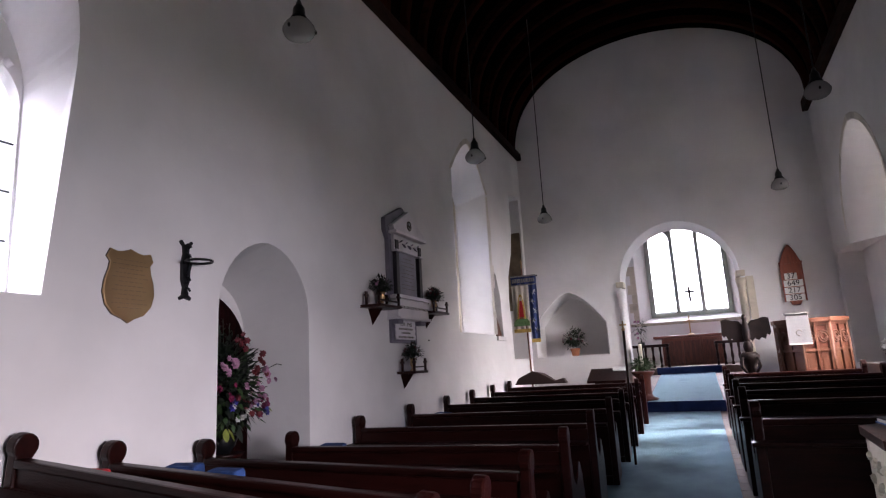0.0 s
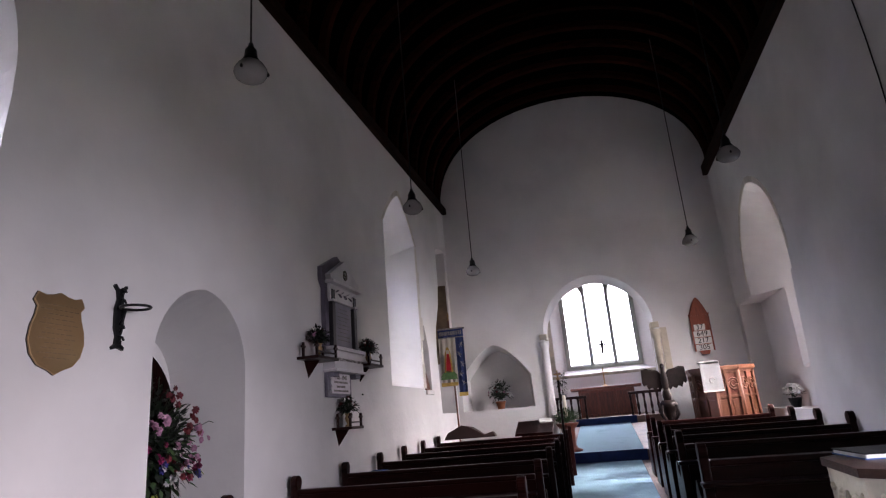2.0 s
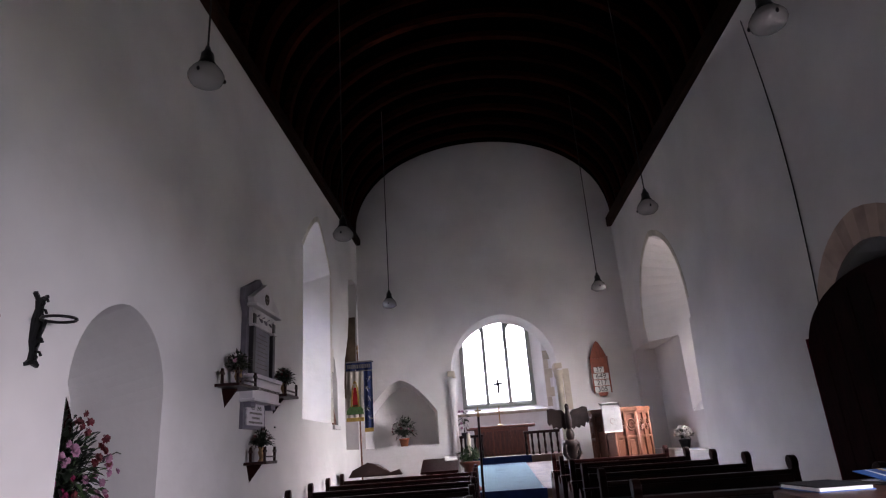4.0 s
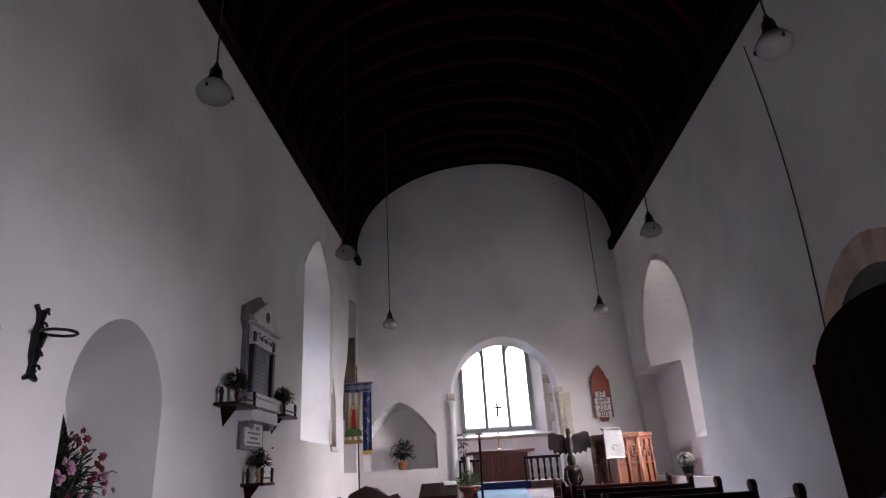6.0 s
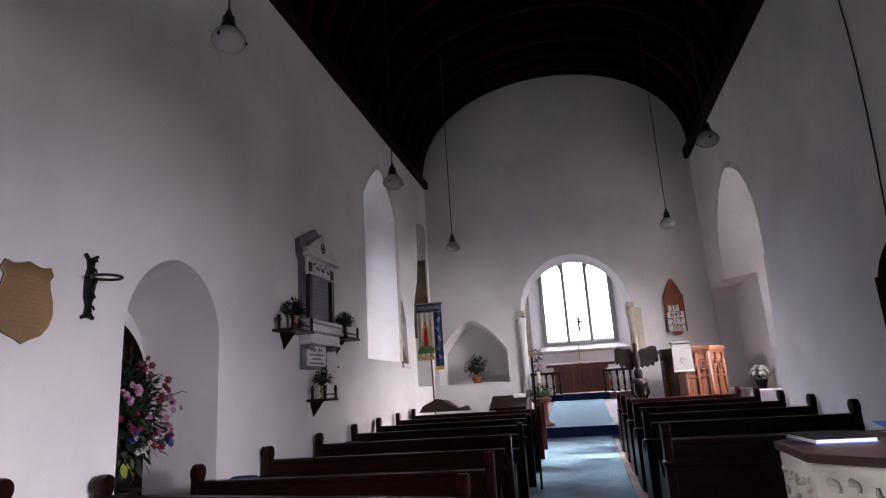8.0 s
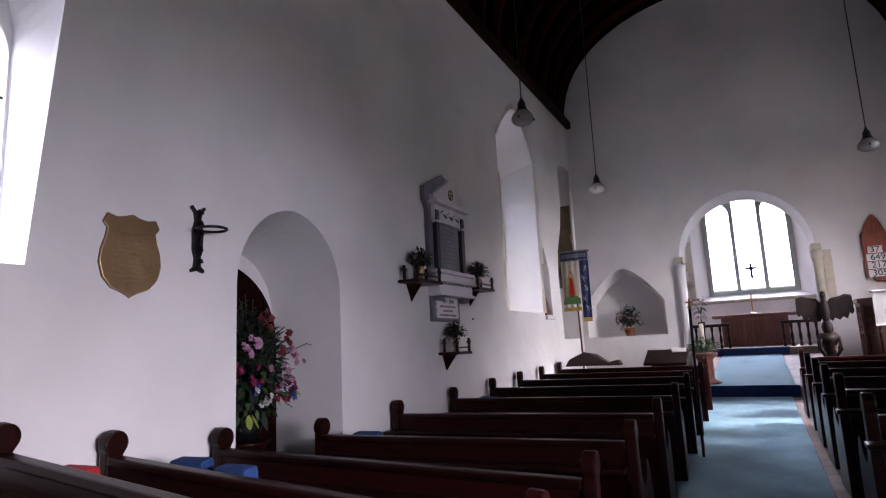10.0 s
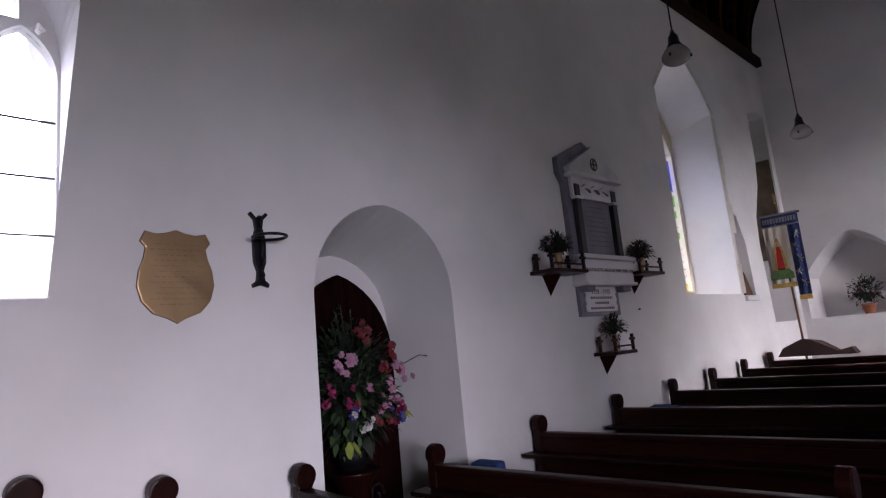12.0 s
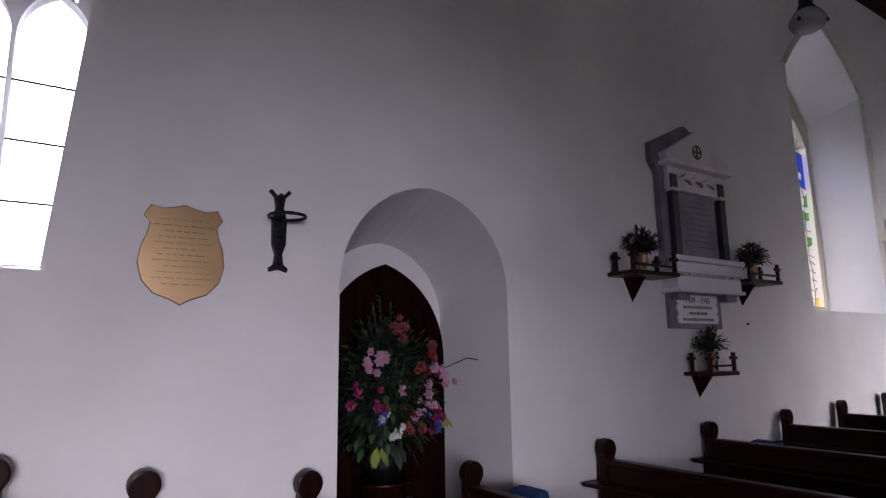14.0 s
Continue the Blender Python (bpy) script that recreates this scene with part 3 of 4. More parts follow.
ring("trim_door_arch", "pink sandstone arch over the south door", arch(3.08, 4.20, 0.0, 1.72, 2.30), arch(2.90, 4.38, 0.0, 1.72, 2.52), XS - 0.006, XS + 0.05, pinkstone)
ring("trim_window_arch", "pale stone edge of the south window", arch(6.905, 8.85, 2.48, 2.70, 3.82), arch(6.845, 8.91, 2.48, 2.70, 3.90), XS - 0.006, XS + 0.05, palestone)
ring("trim_window_arch", "pale stone head of the north window", arch(6.54, 7.84, 1.635, 3.66, 4.20, p=1.45), arch(6.48, 7.92, 1.635, 3.66, 4.28, p=1.45), XN - 0.05, XN + 0.006, palestone)
for s, y0 in ((-1, -1.18), (1, 0.55)):
    j = thing("trim_arch_jamb", "white stone shaft and impost of the chancel arch", "stonework", kind="structure")
    a, b = (y0 - 0.07, y0 + 0.05) if s < 0 else (y0 - 0.05, y0 + 0.07)
    part("impost", box(B(), a, b, YE - 0.03, YE + 0.3, 2.33, 2.42, 0.012), stone, j)
    part("shaft", lathe(B(), [(0.07, 0), (0.075, 0.05), (0.055, 0.1), (0.055, 1.58), (0.075, 1.65), (0.08, 1.73)], 14, (y0 + s * 0.005, YE - 0.005, 0.57)), plaster if s < 0 else stone, j)
    if s > 0:
        part("slab", box(B(), 0.62, 0.72, YE - 0.02, YE + 0.02, 1.68, 2.32, 0.006), stone, j)

# stone dressings inside the east window
for u, s in ((-1.52, -1), (1.07, 1)):
    q = thing("trim_quoins_east", "pale stone blocks beside the east window", "stonework", kind="structure")
    for k in range(6):
        wd = 0.22 if k % 2 else 0.13
        part("stone", box(B(), min(u, u + s * wd), max(u, u + s * wd), CE - 0.006, CE + 0.05, 2.12 + 0.25 * k, 2.367 + 0.25 * k, 0.004), stone, q)
setting("trim_sill_east", box(B(), -1.75, 1.05, CE - 0.06, CE + 0.02, 2.00, 2.07, 0.01), stone, "stone ledge under the east window", "trim")

# ---- doors ----
d = thing("door_south", "dark oak plank door with an arched top, shut", "door", kind="structure")
o = arch(2.72, 4.42, floor_z(3.6), 1.70, 2.13)
part("door_leaf", prism(B(), o, "x", XS - 0.09, XS - 0.045, bevel=0.006), doorwood, d)
part("door_frame", prism(B(), arch(3.08, 4.20, floor_z(3.6), 1.72, 2.30), "x", XS + 0.32, XS + 0.38), plaster, d, "whitewashed back of the arch")
for k in range(8):
    y = 2.72 + k * 0.2125
    far = max(abs(y - 3.57), abs(y + 0.2 - 3.57))
    h = 1.70 + 0.43 * math.sqrt(max(0, 1 - (min(far, 0.84) / 0.85) ** 2))
    part("plank", box(B(), XS - 0.098, XS - 0.088, y, y + 0.205, floor_z(3.6) + 0.02, h - 0.04, 0.003), doorwood, d)
for z in (0.75,):
    part("strap_hinge", box(B(), XS - 0.108, XS - 0.097, 3.45, 4.44, z - 0.025, z + 0.025, 0.005), black, d, "black iron strap hinge")
part("red_edge", box(B(), XS - 0.092, XS - 0.04, 4.421, 4.437, 0.25, 1.80, 0.003), crimson, d, "crimson felt strip along the door's edge")
part("latch", box(B(), XS - 0.03, XS + 0.0, 4.43, 4.50, 1.42, 1.52, 0.006), iron, d)
d = thing("door_north", "dark oak door with a pointed head in a deep niche", "door", kind="structure")
part("door_leaf", prism(B(), arch(2.75, 3.47, floor_z(3), 1.34, 1.83), "x", XN - 0.545, XN - 0.50, bevel=0.004), doorwood, d)
for k in range(4):
    part("plank", box(B(), XN - 0.502, XN - 0.492, 2.75 + k * 0.172, 2.916 + k * 0.172, floor_z(3) + 0.02, (1.49, 1.73, 1.73, 1.49)[k], 0.003), doorwood, d)
# cable on the south wall
bm = tube(B(), [(XS - 0.008, 4.30 - 0.1 * math.sin(math.pi * i / 8), 4.55 - (4.55 - 1.95) * i / 8) for i in range(9)], 0.005, 6)
tagged(link("wall_cable", bm, iron), "dark electric cable clipped to the plaster wall", "cable")

# ---- north wall fittings ----
pl = thing("brass_plaque", "shield-shaped engraved brass plaque on the wall", "plaque", at=(XN, 2.015, 1.725))
half = [(0, -0.185), (0.035, -0.165), (0.09, -0.145), (0.13, -0.10), (0.147, -0.04), (0.140, 0.02), (0.122, 0.07), (0.115, 0.11), (0.135, 0.135), (0.115, 0.175), (0.075, 0.165), (0.035, 0.172)]
out = half + [(0, 0.185)] + [(-u, v) for u, v in half[:0:-1]]
part("plate", prism(B(), out, "x", 0.004, 0.014, bevel=0.003), brass, pl)
part("backing", prism(B(), [(u * 1.008, v * 1.008) for u, v in out], "x", 0.0, 0.006), iron, pl)
for r in range(12):
    wd = 0.085 + 0.02 * math.sin(r * 2.1)
    bm = B()
    x = -wd
    while x < wd:
        l = rng.uniform(0.012, 0.035)
        box(bm, 0.0139, 0.0145, x, min(x + l, wd), 0.123 - r * 0.0215, 0.1275 - r * 0.0215)
        x += l + 0.008
    part("engraved_line", bm, paleplate, pl)

br = thing("candle_bracket", "black wrought-iron candle bracket with a ring", "bracket", at=(XN, 2.365, 1.85))
out = [(0.0, -0.16), (0.035, -0.17), (0.04, -0.155), (0.02, -0.14), (0.014, -0.10), (0.028, -0.06), (0.030, 0.04), (0.016, 0.09), (0.022, 0.13), (0.045, 0.155), (0.035, 0.165), (0.012, 0.14)]
part("back_plate", prism(B(), out + [(-u, v) for u, v in out[::-1]][:-1], "x", 0.0, 0.02, bevel=0.004), iron, br)
part("ring", tube(B(), [(0.11 + 0.07 * math.cos(2 * math.pi * i / 20), 0.07 * math.sin(2 * math.pi * i / 20), 0.035) for i in range(21)], 0.007, 6), iron, br)
part("arm", tube(B(), [(0.01, 0, -0.05), (0.035, 0, -0.02), (0.05, 0, 0.035)], 0.008, 6), iron, br)
for z in (-0.125, -0.065, 0.065, 0.12):
    part("scroll", tube(B(), [(0.02 + 0.028 * math.cos(t * 0.7) * (1 - t / 14), 0, z + 0.028 * math.sin(t * 0.7) * (1 - t / 14)) for t in range(10)], 0.006, 6), iron, br)

me = thing("wall_memorial", "white and grey marble war memorial with a pediment", "memorial", at=(XN, 5.06, -0.02))
me.scale = (1.0, 0.92, 0.985)
out = [(-0.40, 1.97), (-0.36, 1.97), (-0.36, 2.50), (-0.42, 2.58), (-0.42, 2.70), (-0.04, 2.87), (0.40, 2.70), (0.40, 2.58), (0.36, 2.50), (0.36, 1.97), (0.40, 1.97), (0.40, 1.90), (-0.40, 1.90)]
part("backing", prism(B(), out, "x", 0.0, 0.045, bevel=0.004), greymarble, me, "grey marble backing")
part("pediment", prism(B(), [(-0.33, 2.57), (-0.36, 2.63), (0.0, 2.82), (0.38, 2.63), (0.35, 2.57)], "x", 0.045, 0.10, bevel=0.006), marble, me)
part("cornice", box(B(), 0.045, 0.13, -0.36, 0.37, 2.55, 2.58, 0.006), marble, me)
part("tablet", box(B(), 0.045, 0.062, -0.20, 0.22, 1.98, 2.40, 0.003), greymarble, me, "grey inscribed tablet")
part("frieze", box(B(), 0.045, 0.075, -0.31, 0.33, 2.40, 2.55, 0.004), marble, me)
for u in (-0.29, 0.25):
    part("pilaster", box(B(), 0.045, 0.085, u, u + 0.07, 1.98, 2.50, 0.006), darkmarble, me, "dark marble pilaster")
    part("capital", box(B(), 0.045, 0.10, u - 0.012, u + 0.082, 2.385, 2.405, 0.004), marble, me)
    part("bracket", prism(B(), [(u - 0.03, 1.70), (u + 0.09, 1.70), (u + 0.10, 1.75), (u - 0.04, 1.75)], "x", 0.0, 0.09, bevel=0.006), greymarble, me)
part("plinth", box(B(), 0.0, 0.115, -0.35, 0.37, 1.75, 1.93, 0.008), marble, me)
part("plinth_ledge", box(B(), 0.0, 0.14, -0.37, 0.39, 1.93, 1.965, 0.008), marble, me)
part("plinth_foot", box(B(), 0.0, 0.135, -0.36, 0.38, 1.74, 1.765, 0.006), marble, me)
bm = tube(B(), [(0.102, 0.0 + 0.045 * math.cos(2 * math.pi * i / 24), 2.675 + 0.045 * math.sin(2 * math.pi * i / 24)) for i in range(25)], 0.006, 6)
box(bm, 0.10, 0.104, -0.008, 0.008, 2.635, 2.715)
box(bm, 0.10, 0.104, -0.04, 0.04, 2.667, 2.683)
part("cross_roundel", bm, grime, me, "carved cross in a ring")
lettering("GREATER LOVE HATH NO MAN THAN THIS", 0.037, grime, me, Matrix.Translation((0.116, 0.01, 1.85)) @ NORTH)
bm = B()
for r in range(9):
    wd = 0.15 - 0.05 * (r % 3 == 0)
    box(bm, 0.062, 0.0632, -wd + 0.01, wd + 0.01, 2.34 - r * 0.037, 2.344 - r * 0.037)
part("inscription", bm, grime, me)
bm = B()
for r in range(7):
    u = -0.20 + r * 0.065
    leaf(bm, (0.078, u, 2.48), (0.1, 1, 0.5 * (-1) ** r), 0.08, 0.035, 0)
part("relief", bm, greymarble, me, "carved leaf relief")

pq = thing("wall_plaque", "small white memorial plate on a grey slab", "plaque", at=(XN, 5.02, 1.602))
pq.scale = (1.0, 1.05, 1.05)
part("slab", box(B(), 0, 0.03, -0.25, 0.25, -0.115, 0.115, 0.005), greymarble, pq)
o = [(-0.19, -0.085), (0.19, -0.085), (0.20, -0.05), (0.185, -0.03), (0.20, 0.0), (0.185, 0.03), (0.20, 0.05), (0.19, 0.085), (-0.19, 0.085), (-0.20, 0.05), (-0.185, 0.03), (-0.20, 0.0), (-0.185, -0.03), (-0.20, -0.05)]
part("plate", prism(B(), o, "x", 0.03, 0.042, bevel=0.003), marble, pq, "white marble plate")
lettering("1939 - 1945", 0.05, grime, pq, Matrix.Translation((0.043, 0, 0.05)) @ NORTH)
for k, wd in enumerate((0.14, 0.09, 0.15)):
    bm = B()
    u = -wd
    while u < wd:
        l = rng.uniform(0.012, 0.03)
        box(bm, 0.0421, 0.0428, u, min(u + l, wd), 0.002 - k * 0.036, 0.018 - k * 0.036)
        u += l + 0.007
    part("inscription_line", bm, grime, pq)


def wall_shelf(y, z, w, mats, n):
    s = thing("wall_shelf", "small dark wooden wall shelf with a gallery of crosses", "shelf", "memorial flower shelves", at=(XN, y, z))
    part("board", box(B(), 0, 0.19, -w / 2, w / 2, -0.012, 0.012, 0.004), pewwood, s)
    bm = B()
    prism(bm, [(-0.07, -0.012), (0.07, -0.012), (0.0, -0.15)], "x", 0.0, 0.10, [(-0.01, -0.012), (0.01, -0.012), (0.0, -0.02)])
    part("bracket", bm, pewwood, s)
    for x, u in ((0.17, -w / 2 + 0.02), (0.17, w / 2 - 0.02), (0.05, -w / 2 + 0.02), (0.05, w / 2 - 0.02)):
        bm = box(B(), x - 0.009, x + 0.009, u - 0.011, u + 0.011, 0.012, 0.125, 0.002)
        box(bm, x - 0.007, x + 0.007, u - 0.034, u + 0.034, 0.082, 0.100, 0.002)
        part("cross_post", bm, pewwood, s)
    part("rail", box(B(), 0.164, 0.176, -w / 2 + 0.02, w / 2 - 0.02, 0.04, 0.052), pewwood, s)
    v = thing("flower_vase", "small brass vase of red flowers and greenery on a shelf", "flowers", "memorial flower vases", at=(XN + 0.10, y, z + 0.0125))
    v.scale = (0.8, 0.8, 0.8)
    part("vase", lathe(B(), [(0.035, 0), (0.038, 0.008), (0.015, 0.03), (0.03, 0.06), (0.038, 0.09), (0.028, 0.12), (0.042, 0.145)], 16), brass, v, "polished brass vase")
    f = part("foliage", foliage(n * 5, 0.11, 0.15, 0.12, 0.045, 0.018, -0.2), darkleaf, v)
    f.location = (0, 0, 0.20)
    spots = []
    for _ in range(12):
        q = ball_way(0.0)
        spots.append(((q.x * 0.09, q.y * 0.12, 0.21 + q.z * 0.11), (q.x + 0.6, q.y, q.z), rng.choice([0, 0, 1]), rng.uniform(0.7, 1.1)))
    blossoms(v, spots, mats, 0.022, 6, 1)


wall_shelf(4.46, 1.78, 0.40, [coral, pinkpetal], 90)
wall_shelf(5.58, 1.79, 0.38, [coral, redpetal], 90)
wall_shelf(5.02, 1.21, 0.28, [redpetal, coral], 70)

# ---- flowers before the north door ----
fl = thing("flower_arrangement", "large arrangement of pink, red and white flowers on a dark pedestal", "flowers", at=(XN - 0.29, 2.99, floor_z(3.1) - 0.06))
part("pedestal", lathe(B(), [(0.15, 0), (0.15, 0.04), (0.10, 0.08), (0.085, 0.3), (0.085, 0.62), (0.12, 0.68), (0.14, 0.70)], 20), pewwood, fl, "dark turned wooden pedestal")
part("bowl", lathe(B(), [(0.05, 0.70), (0.08, 0.74), (0.10, 0.80), (0.09, 0.81)], 18), iron, fl)
part("scroll", tube(B(), [(0.02, 0.12 + 0.05 * math.cos(t * 0.6) * (1 - t / 16), 0.55 + 0.07 * math.sin(t * 0.6) * (1 - t / 16)) for t in range(13)], 0.005, 6), iron, fl, "wrought-iron scroll")
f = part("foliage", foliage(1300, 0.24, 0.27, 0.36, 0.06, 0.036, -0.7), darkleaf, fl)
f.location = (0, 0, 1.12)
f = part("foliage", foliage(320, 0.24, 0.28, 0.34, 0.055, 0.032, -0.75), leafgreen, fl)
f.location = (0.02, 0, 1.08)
bm = B()
for k in range(5):
    leaf(bm, (0.12, -0.08 + 0.03 * rng.uniform(-1, 1), 0.86), (0.5, rng.uniform(-.6, .6), -1), 0.09, 0.04, 0)
part("hanging_leaf", bm, paleleaf, fl, "yellow-green hanging leaves")
bm = B()
for k in range(5):
    leaf(bm, (0.14, 0.26 + 0.02 * rng.uniform(-1, 1), 0.98), (0.5, rng.uniform(-.4, .4), -0.6), 0.07, 0.03, 0)
part("hanging_leaf", bm, paleleaf, fl, "yellow-green hanging leaves")
bm = B()
for k in range(5):
    tube(bm, [(0, 0.02 * k - 0.03, 1.2), (0.03, -0.10 + 0.03 * k, 1.45 + 0.05 * (k % 3))], 0.003, 4)
    for q in range(7):
        leaf(bm, (0.03, -0.10 + 0.03 * k, 1.34 + 0.018 * q + 0.05 * (k % 3)), ball_way(0), 0.03, 0.012, 0)
part("twig", tube(B(), [(0.05, 0.25, 1.18), (0.1, 0.42, 1.25), (0.08, 0.50, 1.24)], 0.003, 4), darkleaf, fl)
part("spray", bm, darkleaf, fl, "tall thin spray")
P5 = [pinkpetal, magenta, coral, redpetal, whitepetal, bluepetal]
spots = []
for y, z, k, n, sp in ((-0.13, 1.27, 0, 6, 0.05), (0.19, 1.17, 0, 5, 0.045), (-0.01, 1.08, 0, 4, 0.04), (0.11, 1.05, 0, 5, 0.045), (0.10, 0.99, 0, 3, 0.03),
                       (-0.18, 1.09, 1, 7, 0.06), (0.21, 0.97, 1, 6, 0.05), (0.13, 1.24, 3, 6, 0.06), (0.06, 0.97, 3, 7, 0.05), (-0.02, 1.42, 2, 4, 0.035), (0.17, 1.30, 2, 2, 0.02), (-0.12, 1.03, 2, 2, 0.02),
                       (-0.02, 0.93, 4, 5, 0.035), (-0.08, 0.99, 4, 3, 0.03), (-0.08, 1.01, 5, 4, 0.03), (0.18, 0.96, 5, 4, 0.03), (-0.14, 1.22, 0, 3, 0.05), (0.24, 1.16, 0, 2, 0.03), (-0.02, 1.36, 2, 2, 0.03)):
    for _ in range(n):
        spots.append(((0.17 + rng.uniform(-0.04, 0.05), y + rng.uniform(-sp, sp), z + rng.uniform(-sp, sp)), (1.2, rng.uniform(-.5, .5), rng.uniform(-.1, .7)), k, rng.uniform(0.7, 1.25)))
blossoms(fl, spots, P5, 0.026, 6, 2)

# ---- things at the chancel arch ----
np_ = thing("potted_plant", "leafy potted plant with small flowers in the wall niche", "plant", at=(-2.03, YE + 0.18, 1.30))
part("pot", lathe(B(), [(0.055, 0), (0.075, 0.10), (0.085, 0.10), (0.085, 0.125), (0.07, 0.125)], 18), terracotta, np_, "terracotta pot")
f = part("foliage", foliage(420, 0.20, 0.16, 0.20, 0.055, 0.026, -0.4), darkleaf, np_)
f.location = (0, 0, 0.27)
spots = []
for _ in range(9):
    q = ball_way(-0.2)
    spots.append(((q.x * 0.19, -abs(q.y) * 0.15, 0.27 + q.z * 0.18), (q.x, -1, q.z), rng.choice([0, 1, 2]), rng.uniform(0.6, 1)))
blossoms(np_, spots, [pinkpetal, whitepetal, coral], 0.028, 5, 1)

bn = thing("church_banner", "embroidered blue and cream church banner on a wooden pole", "banner", at=(-2.58, 8.98, floor_z(9.0)))
bn.scale = (0.92, 1, 1.0)
part("pole", tube(B(), [(0.06, 0, 0), (0.0, 0.05, 2.30)], 0.014, 8), oak, bn)
part("crossbar", tube(B(), [(-0.20, 0.03, 2.18), (0.27, 0.03, 2.16)], 0.012, 8), iron, bn)
part("finial", lathe(B(), [(0.01, 0), (0.018, 0.03), (0.006, 0.05), (0.022, 0.09), (0.004, 0.15)], 10, (0, 0.05, 2.29)), brass, bn)
def cloth(u0, u1, z0, z1, y, folds=3.0):
    bm = B()
    n = 16
    for a, b in ((0, 1),):
        top = [bm.verts.new((u0 + (u1 - u0) * i / n, y + 0.006 * math.sin(folds * 2 * math.pi * i / n), z1)) for i in range(n + 1)]
        bot = [bm.verts.new((u0 + (u1 - u0) * i / n, y + 0.012 * math.sin(folds * 2 * math.pi * i / n + 0.6), z0)) for i in range(n + 1)]
        t2 = [bm.verts.new(v.co + Vector((0, 0.004, 0))) for v in top]
        b2 = [bm.verts.new(v.co + Vector((0, 0.004, 0))) for v in bot]
        for i in range(n):
            bm.faces.new((top[i], bot[i], bot[i + 1], top[i + 1]))
            bm.faces.new((t2[i + 1], b2[i + 1], b2[i], t2[i]))
            bm.faces.new((bot[i], b2[i], b2[i + 1], bot[i + 1]))
            bm.faces.new((top[i + 1], t2[i + 1], t2[i], top[i]))
        for i in (0, n):
            bm.faces.new((top[i], t2[i], b2[i], bot[i]))
    return bm
part("field", cloth(-0.19, 0.10, 1.34, 2.14, 0.012), cream, bn, "cream silk field")
part("side_panel", cloth(0.105, 0.25, 1.18, 2.14, 0.006, 1.5), bluesilk, bn, "blue silk panel with white flowers")
part("heading", cloth(-0.19, 0.25, 2.03, 2.17, -0.004), bluesilk, bn)
part("figure", prism(B(), [(-0.085, 1.50), (0.005, 1.50), (-0.005, 1.66), (-0.02, 1.78), (-0.06, 1.78), (-0.075, 1.66)], "y", -0.012, -0.006), red, bn, "red embroidered shape")
part("mantle", prism(B(), [(-0.115, 1.50), (-0.088, 1.50), (-0.072, 1.70), (-0.062, 1.84), (-0.02, 1.84), (-0.008, 1.70), (0.008, 1.50), (0.035, 1.50), (0.01, 1.78), (-0.025, 1.88), (-0.055, 1.88), (-0.09, 1.78)], "y", -0.016, -0.0125), gold, bn, "golden embroidered outline")
part("mound", prism(B(), [(-0.185, 1.39), (0.095, 1.39), (0.09, 1.46), (0.04, 1.51), (-0.04, 1.53), (-0.12, 1.51), (-0.18, 1.45)], "y", -0.012, -0.006), greencloth, bn, "green embroidered mound")
part("fringe", box(B(), -0.19, 0.10, -0.006, 0.02, 1.29, 1.345, 0.004), gold, bn, "gold fringe")
part("fringe", box(B(), 0.105, 0.25, -0.01, 0.015, 1.13, 1.185, 0.004), gold, bn, "gold fringe")
part("border", box(B(), -0.19, 0.25, -0.014, -0.006, 2.155, 2.175), whitecloth, bn, "white braid")
part("border", box(B(), -0.19, 0.25, -0.014, -0.006, 2.02, 2.034), whitecloth, bn, "white braid")
bm = B()
u = -0.165
while u < 0.22:
    w_ = rng.uniform(0.012, 0.028)
    box(bm, u, u + w_, -0.016, -0.010, 2.065, 2.125)
    u += w_ + 0.012
part("heading_letters", bm, whitecloth, bn, "white stitched lettering")
for k in range(5):
    bm = B()
    for i in range(6):
        t = 2 * math.pi * i / 6
        leaf(bm, (0.177 + 0.02 * (-1) ** k, -0.014, 1.32 + k * 0.145), (math.cos(t), -0.1, math.sin(t)), 0.055, 0.042, 0)
    leaf(bm, (0.177, -0.014, 1.27 + k * 0.145), (0.3 * (-1) ** k, -0.05, 1), 0.10, 0.03, 0)
    part("embroidered_flower", bm, whitecloth, bn)

wg = thing("wooden_wedge", "orange-brown wooden wedge standing in a narrow wall recess", "ornament", at=(XN - 0.06, 8.13, 1.62))
part("body", prism(B(), [(-0.09, 0.0), (0.11, 0.0), (0.09, 0.06), (-0.06, 0.26)], "x", -0.03, 0.04, bevel=0.006), oak, wg)
setting("trim_recess_ledge", box(B(), XN - 0.005, XN + 0.03, 7.92, 8.28, 1.56, 1.62, 0.008), plaster, "small plaster ledge under the recess", "trim")

cd = thing("choir_desk", "dark oak reading desk with a sloping top", "desk", at=(0, 0, 0))
part("front", box(B(), -1.62, -1.17, 9.05, 9.10, floor_z(9.1), 0.98, 0.006), pewwood, cd)
part("side", prism(B(), [(8.70, floor_z(8.7)), (9.05, floor_z(9)), (9.05, 1.02), (8.70, 0.90)], "x", -1.19, -1.15, bevel=0.004), pewwood, cd)
part("desk_top", prism(B(), [(8.64, 0.90), (9.12, 1.06), (9.12, 1.09), (8.64, 0.93)], "x", -1.66, -1.13, bevel=0.004), pewwood, cd)
bk = thing("open_book", "open white service book on the reading desk", "book", at=pose(-1.24, 8.98, 1.075, 18, 0, 8))
part("left_page", box(B(), -0.09, 0.0, -0.07, 0.07, 0, 0.018, 0.003), paper, bk)
part("right_page", box(B(), 0.0, 0.09, -0.07, 0.07, 0, 0.012, 0.003), paper, bk)
